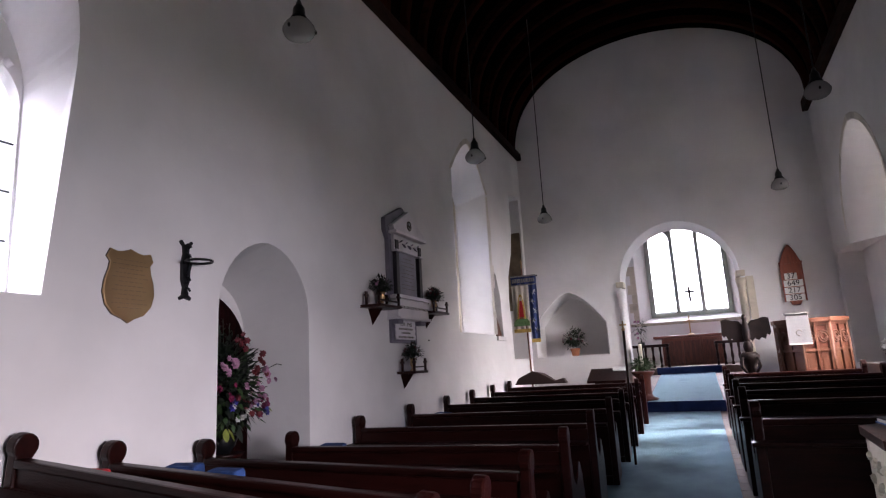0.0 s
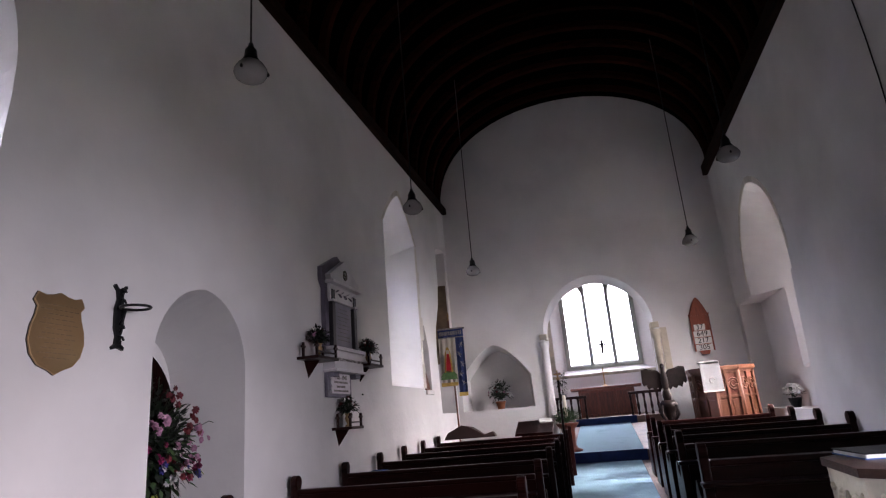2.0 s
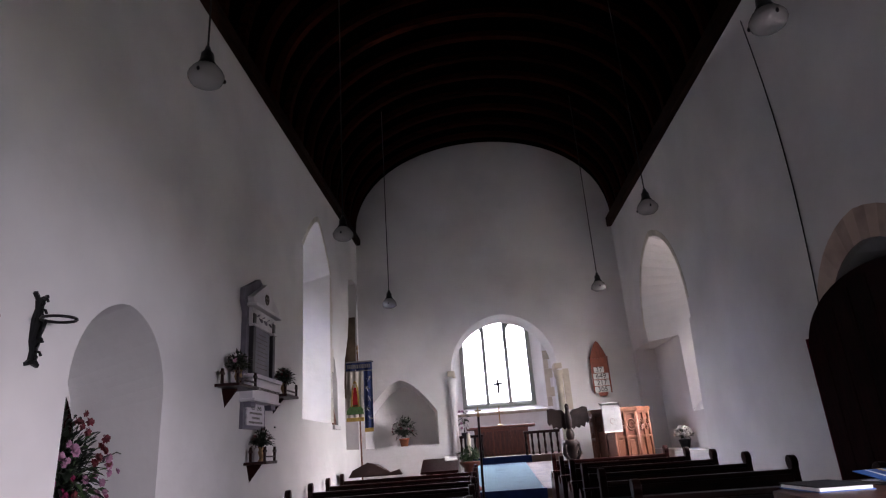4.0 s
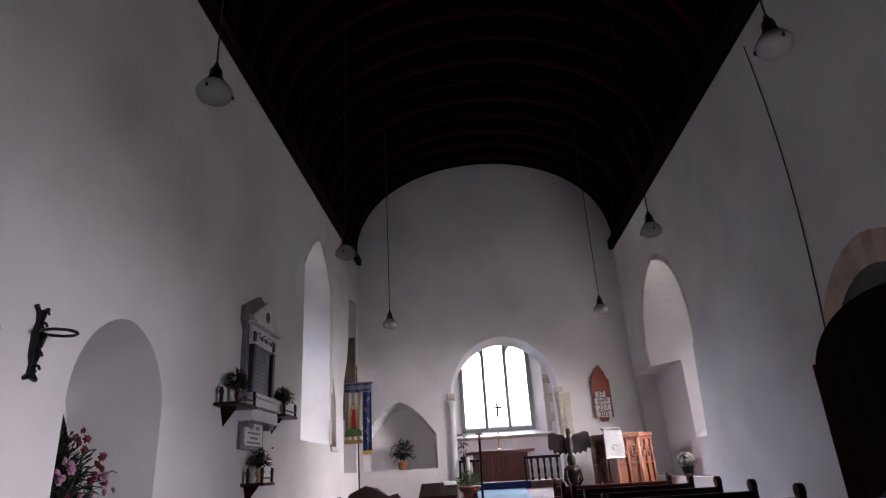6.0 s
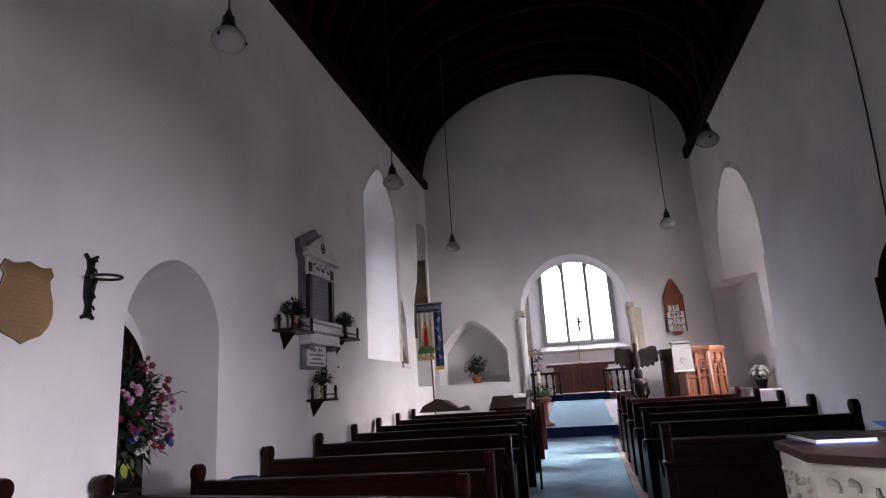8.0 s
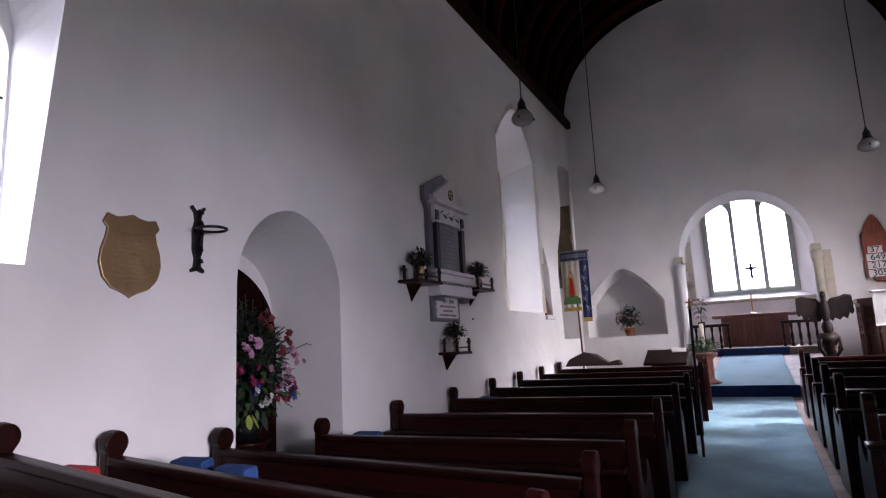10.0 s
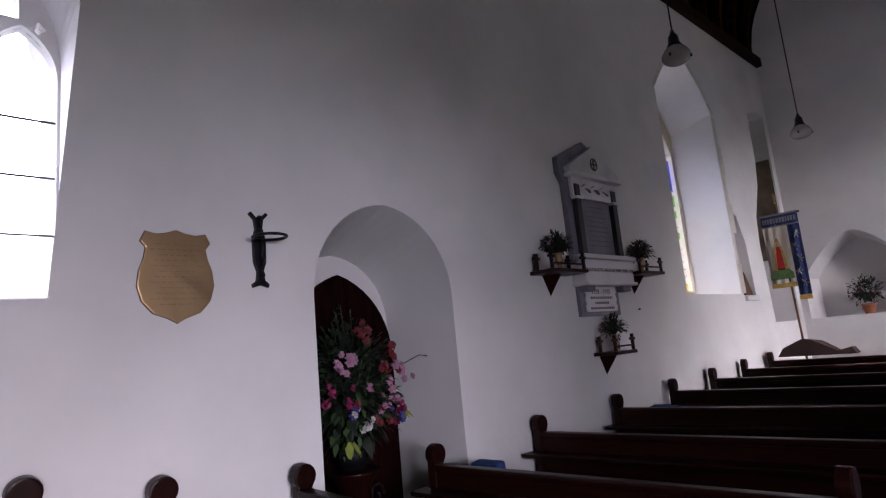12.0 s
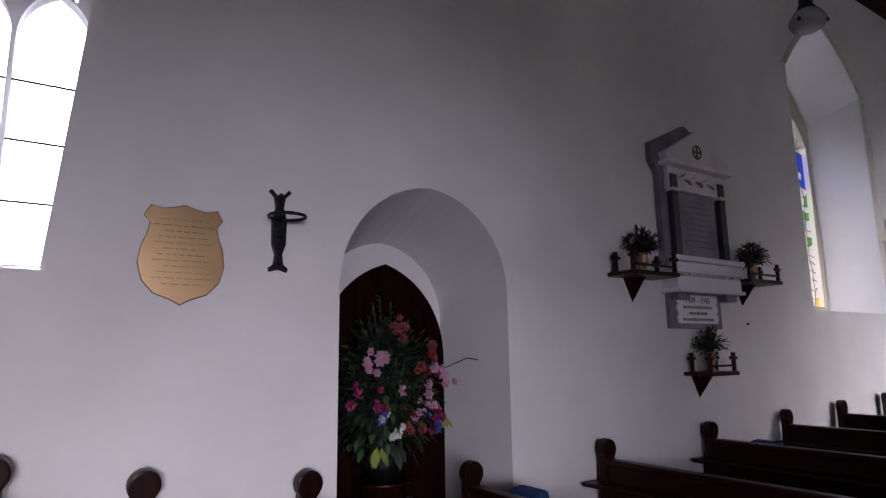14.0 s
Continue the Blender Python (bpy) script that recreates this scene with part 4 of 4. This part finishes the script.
bg = thing("folded_cover", "folded brown cover lying over the front pew", "cover", at=(-2.20, 8.14, 1.00))
part("cloth", prism(B(), [(-0.36, -0.06), (-0.30, 0.03), (-0.10, 0.12), (-0.02, 0.10), (0.20, -0.02), (0.32, 0.01), (0.36, -0.06)], "y", -0.02, 0.22, [(-0.34, -0.06), (-0.26, 0.01), (-0.08, 0.07), (0.02, 0.08), (0.18, -0.03), (0.3, 0.0), (0.34, -0.06)], bevel=0.01), hide, bg)

st = thing("processional_staff", "thin dark processional staff with a brass cross tip", "staff", at=(-0.80, 5.86, pew_top(5.8) - 0.72))
part("shaft", tube(B(), [(0, 0, 0), (0.02, 0, 1.26)], 0.012, 8), pewwood, st)
bm = lathe(B(), [(0.008, 0), (0.02, 0.02), (0.010, 0.035), (0.006, 0.10)], 10, (0.02, 0, 1.255))
box(bm, -0.012, 0.052, -0.006, 0.006, 1.31, 1.325, 0.002)
part("tip", bm, brass, st, "bright brass cross")

pp = thing("plant_stand", "turned brown wooden pedestal with a fern and a white candle", "plant stand", at=(-0.98, 9.66, 0.58))
part("pedestal", lathe(B(), [(0.19, 0), (0.19, 0.03), (0.12, 0.06), (0.10, 0.10), (0.105, 0.34), (0.15, 0.38), (0.17, 0.41), (0.17, 0.43)], 20), midoak, pp)
f = part("foliage", foliage(420, 0.19, 0.18, 0.12, 0.075, 0.02, -0.4), leafgreen, pp, "green fern")
f.location = (0, 0, 0.52)
part("candle", lathe(B(), [(0.028, 0.50), (0.028, 0.84), (0.010, 0.845)], 12), wax, pp, "white candle")

lc = thing("eagle_lectern", "dark carved wooden eagle lectern on a column", "lectern", at=(0.43, 8.45, floor_z(8.45) + 0.0))
lc.scale = (0.85, 0.9, 1.0)
part("base", lathe(B(), [(0.24, 0), (0.24, 0.06), (0.16, 0.10), (0.12, 0.16)], 8), ebony, lc)
part("column", lathe(B(), [(0.09, 0.16), (0.07, 0.22), (0.065, 0.55), (0.10, 0.60), (0.075, 0.66), (0.12, 0.74), (0.14, 0.79), (0.09, 0.84)], 16), ebony, lc)
for a in range(4):
    t = radians(45 + 90 * a)
    part("claw_bracket", tube(B(), [(0.08 * math.cos(t), 0.08 * math.sin(t), 0.58), (0.17 * math.cos(t), 0.17 * math.sin(t), 0.66), (0.15 * math.cos(t), 0.15 * math.sin(t), 0.76), (0.07 * math.cos(t), 0.07 * math.sin(t), 0.80)], 0.022, 8, 0.014), ebony, lc)
part("globe", lathe(B(), [(0.03, 0.82), (0.058, 0.85), (0.07, 0.90), (0.058, 0.95), (0.03, 0.98)], 16), ebony, lc)
bm = lathe(B(), [(0.02, 0.94), (0.045, 1.0), (0.055, 1.08), (0.045, 1.17), (0.03, 1.22), (0.036, 1.26), (0.03, 1.30), (0.01, 1.315)], 14)
tube(bm, [(0, -0.03, 1.27), (0, -0.075, 1.26), (0, -0.09, 1.235)], 0.016, 6, 0.004)
part("eagle", bm, ebony, lc, "carved eagle's body and head")
for s in (-1, 1):
    o = [(s * 0.03, 1.01), (s * 0.04, 1.17), (s * 0.08, 1.215), (s * 0.17, 1.225), (s * 0.25, 1.25), (s * 0.325, 1.235), (s * 0.335, 1.07), (s * 0.31, 1.03), (s * 0.28, 1.05), (s * 0.25, 0.985), (s * 0.20, 1.01), (s * 0.16, 0.975), (s * 0.11, 1.0), (s * 0.07, 0.965)]
    part("wing", prism(B(), o, "y", 0.00, 0.035, [(u, v + 0.02) for u, v in o], bevel=0.006), ebony, lc, "spread carved wing")
part("book_rest", prism(B(), [(0.04, 1.02), (0.22, 1.16), (0.22, 1.19), (0.04, 1.05)], "x", -0.22, 0.24), ebony, lc)

pu = thing("pulpit", "carved light oak pulpit with traceried panels", "pulpit", at=(1.18, 8.78, floor_z(8.6)))
R = 0.41
def octagon(r, z0, z1, turn=22.5):
    return prism(B(), [(r * math.cos(radians(turn + 45 * i)), r * math.sin(radians(turn + 45 * i))) for i in range(8)], "z", z0, z1)
part("body", octagon(R - 0.015, 0.10, 1.15), oak, pu)
part("plinth", octagon(R + 0.02, 0.0, 0.10), oak, pu)
part("cornice", octagon(R + 0.035, 1.15, 1.20), oak, pu)
ap = R * math.cos(radians(22.5))
hw = R * math.sin(radians(22.5))
for k in range(8):
    m = pose(0, 0, 0, 0, 0, 45 * k)
    if k in (1, 2):
        continue
    bm = B()
    for u in (-hw + 0.006, -0.014, hw - 0.034):
        box(bm, ap - 0.016, ap + 0.010, u, u + 0.028, 0.12, 1.14, 0.003)
    for z in (0.12, 0.46, 0.80, 1.11):
        box(bm, ap - 0.016, ap + 0.008, -hw + 0.01, hw - 0.01, z, z + 0.03, 0.003)
    ob = part("panel_frame", bm, oak, pu)
    ob.matrix_basis = m
    for c in (-0.075, 0.075):
        bm = B()
        for q in range(2):
            tube(bm, [(ap + 0.002, c + (0.055 - 0.025 * q) * math.cos(2 * math.pi * i / 16) * (1 + 0.2 * q * math.cos(4 * 2 * math.pi * i / 16)), 0.97 + (0.07 - 0.03 * q) * math.sin(2 * math.pi * i / 16)) for i in range(17)], 0.010, 6)
        ob = part("tracery_roundel", bm, oak, pu, "carved tracery roundel")
        ob.matrix_basis = m
        for z in (0.17, 0.51):
            ob = part("panel", box(B(), ap - 0.016, ap - 0.008, c - 0.052, c + 0.050, z, z + 0.27, 0.006), oak, pu, "plain sunk oak panel")
            ob.matrix_basis = m
        ob = part("spandrel", box(B(), ap - 0.016, ap - 0.010, c - 0.060, c + 0.060, 0.85, 1.10), midoak, pu, "shadowed board behind the tracery")
        ob.matrix_basis = m
for k in range(8):
    t = radians(22.5 + 45 * k)
    part("corner_post", tube(B(), [(R * 0.985 * math.cos(t), R * 0.985 * math.sin(t), 0.10), (R * 0.985 * math.cos(t), R * 0.985 * math.sin(t), 1.15)], 0.020, 8), oak, pu)
part("rim", octagon(R + 0.015, 1.13, 1.15), oak, pu)
ds = thing("pulpit_fall", "white linen pulpit fall with a small emblem", "cloth", at=(1.00, 8.345, floor_z(8.6)))
part("cloth", prism(B(), [(-0.125, 0.90), (0.125, 0.90), (0.12, 1.26), (-0.12, 1.26)], "y", -0.01, 0.012, bevel=0.004), fallcloth, ds)
part("top_fold", prism(B(), [(-0.01, 1.235), (0.18, 1.27), (0.18, 1.285), (-0.01, 1.262)], "x", -0.12, 0.12, bevel=0.003), fallcloth, ds)
part("emblem", tube(B(), [(0.0 + 0.03 * math.cos(t * 0.5), -0.012, 1.03 + 0.035 * math.sin(t * 0.5)) for t in range(11)], 0.005, 5), grime, ds)
part("fringe", box(B(), -0.125, 0.125, -0.012, 0.013, 0.885, 0.902, 0.003), cream, ds)

hb = thing("hymn_board", "pointed red-brown wooden hymn board with white number cards", "hymn board", at=(1.22, YE, 0.10))
o = arch(-0.135, 0.135, 1.80, 2.36, 2.62, p=1.5)
part("board", prism(B(), o, "y", -0.035, 0.0, bevel=0.005), redboard, hb)
part("frame", prism(B(), [(-0.15, 2.34), (0.15, 2.34), (0.15, 2.365), (-0.15, 2.365)], "y", -0.045, -0.03), redboard, hb)
for x in (-0.145, 0.125):
    part("frame", box(B(), x, x + 0.02, -0.045, -0.03, 1.79, 2.36, 0.003), redboard, hb)
part("bracket", prism(B(), [(-0.08, 1.80), (0.08, 1.80), (0.05, 1.74), (-0.05, 1.74)], "y", -0.05, 0.0, bevel=0.004), redboard, hb)
for k, tx in enumerate(("37", "649", "217", "305")):
    z = 2.155 - k * 0.103
    wd = 0.08 if k == 0 else 0.122
    c = part("number_card", box(B(), -wd - 0.02 * (k == 0), wd - 0.02 * (k == 0), -0.040, -0.0355, z - 0.046, z + 0.046), paper, hb, "white card with black numbers")
    lettering(tx, 0.108, black, c, Matrix.Translation((-0.02 * (k == 0), -0.0415, z)) @ EAST, "number")

sp = thing("flower_pot", "white flowers in a dark pot on the window ledge", "flowers", at=(XS + 0.13, 8.40, 1.00))
part("pot", lathe(B(), [(0.05, 0), (0.075, 0.10), (0.08, 0.12), (0.06, 0.12)], 16), iron, sp)
f = part("foliage", foliage(60, 0.10, 0.12, 0.08, 0.06, 0.025, -0.2), darkleaf, sp)
f.location = (0, 0, 0.17)
spots = []
for _ in range(26):
    q = ball_way(0.0)
    spots.append(((q.x * 0.10, q.y * 0.12, 0.18 + q.z * 0.10), (q.x - 0.3, q.y - 0.5, q.z), 0, rng.uniform(0.8, 1.2)))
blossoms(sp, spots, [whitepetal], 0.035, 6, 2)

# ---- sanctuary ----
al = thing("altar", "panelled reddish oak altar table", "altar", at=(-0.30, 15.55, 0.97))
part("body", box(B(), -0.66, 0.66, -0.28, 0.28, 0, 0.64), midoak, al)
part("tabletop", box(B(), -0.84, 0.84, -0.36, 0.36, 0.64, 0.70, 0.012), midoak, al)
for u in (-0.66, -0.235, 0.19, 0.615):
    part("stile", box(B(), u, u + 0.045, -0.31, -0.28, 0.0, 0.64, 0.005), midoak, al)
for z in (0.0, 0.57):
    part("rail", box(B(), -0.66, 0.66, -0.305, -0.28, z, z + 0.07, 0.005), midoak, al)
ac = thing("altar_cross", "plain brass cross on the altar", "cross", at=(-0.30, 15.55, 1.67))
part("foot", lathe(B(), [(0.09, 0), (0.07, 0.03), (0.02, 0.05)], 12), brass, ac)
bm = box(B(), -0.015, 0.015, -0.012, 0.012, 0.04, 0.46, 0.003)
box(bm, -0.12, 0.12, -0.012, 0.012, 0.32, 0.35, 0.003)
part("cross", bm, brass, ac)
wc = thing("window_cross", "small dark cross in the east window", "cross", at=(-0.22, CE + 0.33, 2.78))
bm = box(B(), -0.032, 0.032, -0.008, 0.008, -0.21, 0.19, 0.003)
box(bm, -0.14, 0.14, -0.008, 0.008, 0.03, 0.09, 0.003)
part("cross", bm, iron, wc)
part("wire", tube(B(), [(0, 0, 0.16), (0, 0, 1.90)], 0.002, 5), iron, wc)
for x0, x1 in ((-1.95, -0.80), (0.10, 1.30)):
    r = thing("altar_rail", "dark oak altar rail with turned balusters", "rail", "altar rails", at=(0.05, 13.95, 0.97))
    part("top_rail", box(B(), x0, x1, -0.05, 0.05, 0.44, 0.50, 0.01), pewwood, r)
    n = int((x1 - x0) / 0.15)
    for i in range(n + 1):
        part("baluster", lathe(B(), [(0.03, 0), (0.03, 0.05), (0.018, 0.08), (0.032, 0.18), (0.018, 0.30), (0.03, 0.40), (0.03, 0.44)], 10, (x0 + 0.04 + (x1 - x0 - 0.08) * i / n, 0, 0)), pewwood, r)
wf = thing("flower_arrangement", "small pale flowers on a stand inside the chancel arch", "flowers", at=(-1.08, 11.2, 0.695))
part("stand", lathe(B(), [(0.09, 0), (0.02, 0.05), (0.02, 0.7), (0.06, 0.74), (0.06, 0.78)], 12), iron, wf)
f = part("foliage", foliage(60, 0.10, 0.10, 0.22, 0.07, 0.025, -0.5), darkleaf, wf)
f.location = (0, 0, 1.05)
blossoms(wf, [((rng.uniform(-.08, .08), -0.06, 1.05 + rng.uniform(-.22, .22)), (0, -1, 0.2), rng.choice([0, 1]), 1) for _ in range(9)], [pinkpetal, whitepetal], 0.032, 6, 1)

# ---- font ----
FX, FY = 0.80, 2.15
f = thing("font", "carved octagonal pale stone font with a wooden lid", "font", at=pose(FX, FY, floor_z(FY) - 0.02, 0, 0, -3))
part("base", octagon(0.50, 0.0, 0.16), fontstone, f)
part("stem", octagon(0.27, 0.16, 0.50), fontstone, f)
part("corbel", prism(B(), [(0.27 * math.cos(radians(22.5 + 45 * i)), 0.27 * math.sin(radians(22.5 + 45 * i))) for i in range(8)], "z", 0.50, 0.60, [(0.50 * math.cos(radians(22.5 + 45 * i)), 0.50 * math.sin(radians(22.5 + 45 * i))) for i in range(8)]), fontstone, f)
part("bowl", octagon(0.50, 0.60, 0.870), fontstone, f)
for k in range(8):
    m = pose(0, 0, 0, 0, 0, 45 * k)
    a2 = 0.50 * math.cos(radians(22.5))
    for i in range(5):
        for j in range(3):
            u, v, turn = -0.145 + 0.0725 * i + rng.uniform(-0.012, 0.012), 0.655 + 0.075 * j + rng.uniform(-0.012, 0.012), rng.uniform(0, 6.3)
            l = rng.uniform(0.030, 0.046)
            pts = [(a2 + 0.002, u + l * (q / 4 - 0.5) * math.cos(turn) - 0.35 * l * math.sin(math.pi * q / 4) * math.sin(turn), v + l * (q / 4 - 0.5) * math.sin(turn) + 0.35 * l * math.sin(math.pi * q / 4) * math.cos(turn)) for q in range(5)]
            ob = part("carving", tube(B(), pts, 0.013, 6, 0.006), fontstone, f, "worn carved leaf")
            ob.matrix_basis = m
part("lid", octagon(0.515, 0.870, 0.897), lidwood, f, "polished wooden lid")
LZ = floor_z(FY) + 0.8775
bk = thing("visitors_book", "closed black book with white pages on the font lid", "book", at=pose(0.51, 2.33, LZ, 0, 0, 2))
part("page_block", box(B(), -0.095, 0.093, -0.137, 0.135, 0.004, 0.016), paper, bk, "white page block")
part("cover", box(B(), -0.10, 0.10, -0.14, 0.14, 0.016, 0.020, 0.002), black, bk)
part("cover", box(B(), -0.10, 0.10, -0.14, 0.14, 0.0, 0.004), bluebook, bk, "dark blue lower cover")
for k, (x, y, rz) in enumerate(((0.86, 2.48, 14), (1.06, 2.42, 4))):
    lf = thing("leaflet", "blue and white striped leaflet fanned open on the font lid", "leaflet", "leaflets on the font", at=pose(x, y, LZ + 0.002, 0, 0, rz))
    tilt = pose(0, -0.05, 0.003, 12, 0, 0)
    for n, (u0, u1, m) in enumerate(((-0.095, -0.04, bluebook), (-0.04, -0.025, paper), (-0.025, 0.02, bluebook), (0.02, 0.035, gold), (0.035, 0.05, paper), (0.05, 0.095, bluebook))):
        ob = part("printed_stripe", box(B(), u0, u1 - 0.0004, 0.0, 0.15, 0.0, 0.003), m, lf)
        ob.matrix_basis = tilt
    part("pages", box(B(), -0.095, 0.095, -0.056, 0.06, 0.0, 0.003), paper, lf, "white lower pages")
    part("fold", prism(B(), [(-0.05, 0.003), (0.084, 0.003), (0.084, 0.030)], "x", -0.004, 0.004), paper, lf)
for x, y, rz in ((1.02, 2.14, 24), (0.80, 1.85, -6), (1.02, 1.93, 30)):
    sh = thing("paper_sheet", "stack of white paper sheets on the font lid", "paper", "papers on the font", at=pose(x, y, LZ, 0, 0, rz))
    part("sheets", box(B(), -0.10, 0.10, -0.12, 0.12, 0, 0.008, 0.001), paper, sh)
ky = thing("spectacles", "thin dark wire spectacles lying on the font lid", "spectacles", at=(FX - 0.04, FY + 0.17, LZ + 0.004))
for u in (-0.035, 0.035):
    part("rim", tube(B(), [(u + 0.028 * math.cos(2 * math.pi * i / 14), 0.02 * math.sin(2 * math.pi * i / 14), 0) for i in range(15)], 0.0025, 5), iron, ky)
    part("temple", tube(B(), [(u * 1.8, 0, 0), (u * 1.6, 0.10, 0.0)], 0.002, 5), iron, ky)
part("bridge", tube(B(), [(-0.008, 0, 0), (0.008, 0, 0)], 0.002, 5), iron, ky)

# ---- kneelers on the pews ----
def kneeler(x, y, z, mat, label, tilt, w=0.17):
    k = thing("kneeler", label, "kneeler", "kneelers on the pews", at=pose(x, y, z, tilt, 0, rng.uniform(-6, 6)))
    part("cushion", box(B(), -w / 2, w / 2, -0.04, 0.04, 0, 0.25, 0.02), mat, k)
    part("edge_pattern", box(B(), -w / 2 + 0.03, w / 2 - 0.03, -0.042, 0.042, 0.212, 0.223), whitecloth, k, "white stitched border")
    return k


for x, row, mat, label in ((-2.36, 1.93, bluekneeler, "blue woven kneeler standing on a pew seat"), (-2.12, 1.93, bluekneeler, "plain blue kneeler standing on a pew seat"),
                           (-2.42, 3.24, bluekneeler, "blue woven kneeler standing on a pew seat"), (-2.38, 5.00, bluekneeler, "blue woven kneeler standing on a pew seat"),
                           (-2.42, 1.50, red, "red kneeler with a white crest on a pew seat")):
    k = kneeler(x, row + 0.16, pew_top(row) + lift(row) * (1 - 0.55 * (x - XN)) - 0.345, mat, label, 6)
    if mat is red:
        part("crest", lathe(B(), [(0.055, 0), (0.05, 0.004), (0.02, 0.008)], 14), whitecloth, k, "white embroidered crest").matrix_basis = pose(0, 0.040, 0.14, -90, 0, 0)
        part("crest", lathe(B(), [(0.055, 0), (0.05, 0.004), (0.02, 0.008)], 14), whitecloth, k, "white embroidered crest").matrix_basis = pose(0, -0.040, 0.14, 90, 0, 0)
        for u in (-0.066, 0.060):
            part("braid", box(B(), u, u + 0.006, -0.0425, 0.0425, 0.03, 0.235), gold, k, "golden braid")
    else:
        for side in (-1, 1):
            for i in range(3):
                bm = B()
                for q in range(5):
                    t = 2 * math.pi * q / 5
                    leaf(bm, (-0.05 + 0.05 * i, side * 0.0425, 0.16 + 0.015 * i), (math.cos(t), side * 0.05, math.sin(t)), 0.022, 0.018, 0)
                part("stitched_flower", bm, whitecloth, k, "white stitched flower")

nl = thing("wall_nail", "small dark nail in the plaster wall", "nail", at=(XN, 5.61, 1.52))
part("head", lathe(B(), [(0.004, 0), (0.009, 0.01), (0.006, 0.016)], 8), iron, nl).matrix_basis = pose(0, 0, 0, 0, 90, 0)

# ---- clay tiles of the aisle floor and the chancel ----
tile_me = {}
for w_, d_ in ((0.22, 0.22),):
    bm = box(B(), -w_ / 2, w_ / 2, -d_ / 2, d_ / 2, -0.012, 0.004)
    me_ = bpy.data.meshes.new("tile")
    bm.to_mesh(me_)
    bm.free()
    me_.materials.append(tilefloor)
    tile_me[0] = me_
floor_ob = bpy.data.objects["floor"]
chancel_ob = bpy.data.objects["floor_chancel"]


def lay(x, y, z, slope, parent):
    ob = new("tile", tile_me[0])
    ob.parent = parent
    ob.matrix_basis = Matrix.Translation((x, y, z)) @ Matrix.Rotation(slope, 4, "X") @ Matrix.Rotation(rng.choice((0, 1, 2, 3)) * math.pi / 2, 4, "Z")


for i in range(21):
    for x in (-1.065, 0.135):
        y = 4.7 + i * 0.226
        if y < 9.25:
            lay(x, y, floor_z(y), math.atan(0.045), floor_ob)
for i in range(16):
    for x in (-1.50, -1.274, -1.048, 0.195, 0.421, 0.647, 0.873):
        y = 9.50 + i * 0.226
        if abs(x + 0.4) < 1.0 or y > YE + 0.9:
            lay(x, y, 0.56 + 0.0743 * (y - 9.38), math.atan(0.0743), chancel_ob)
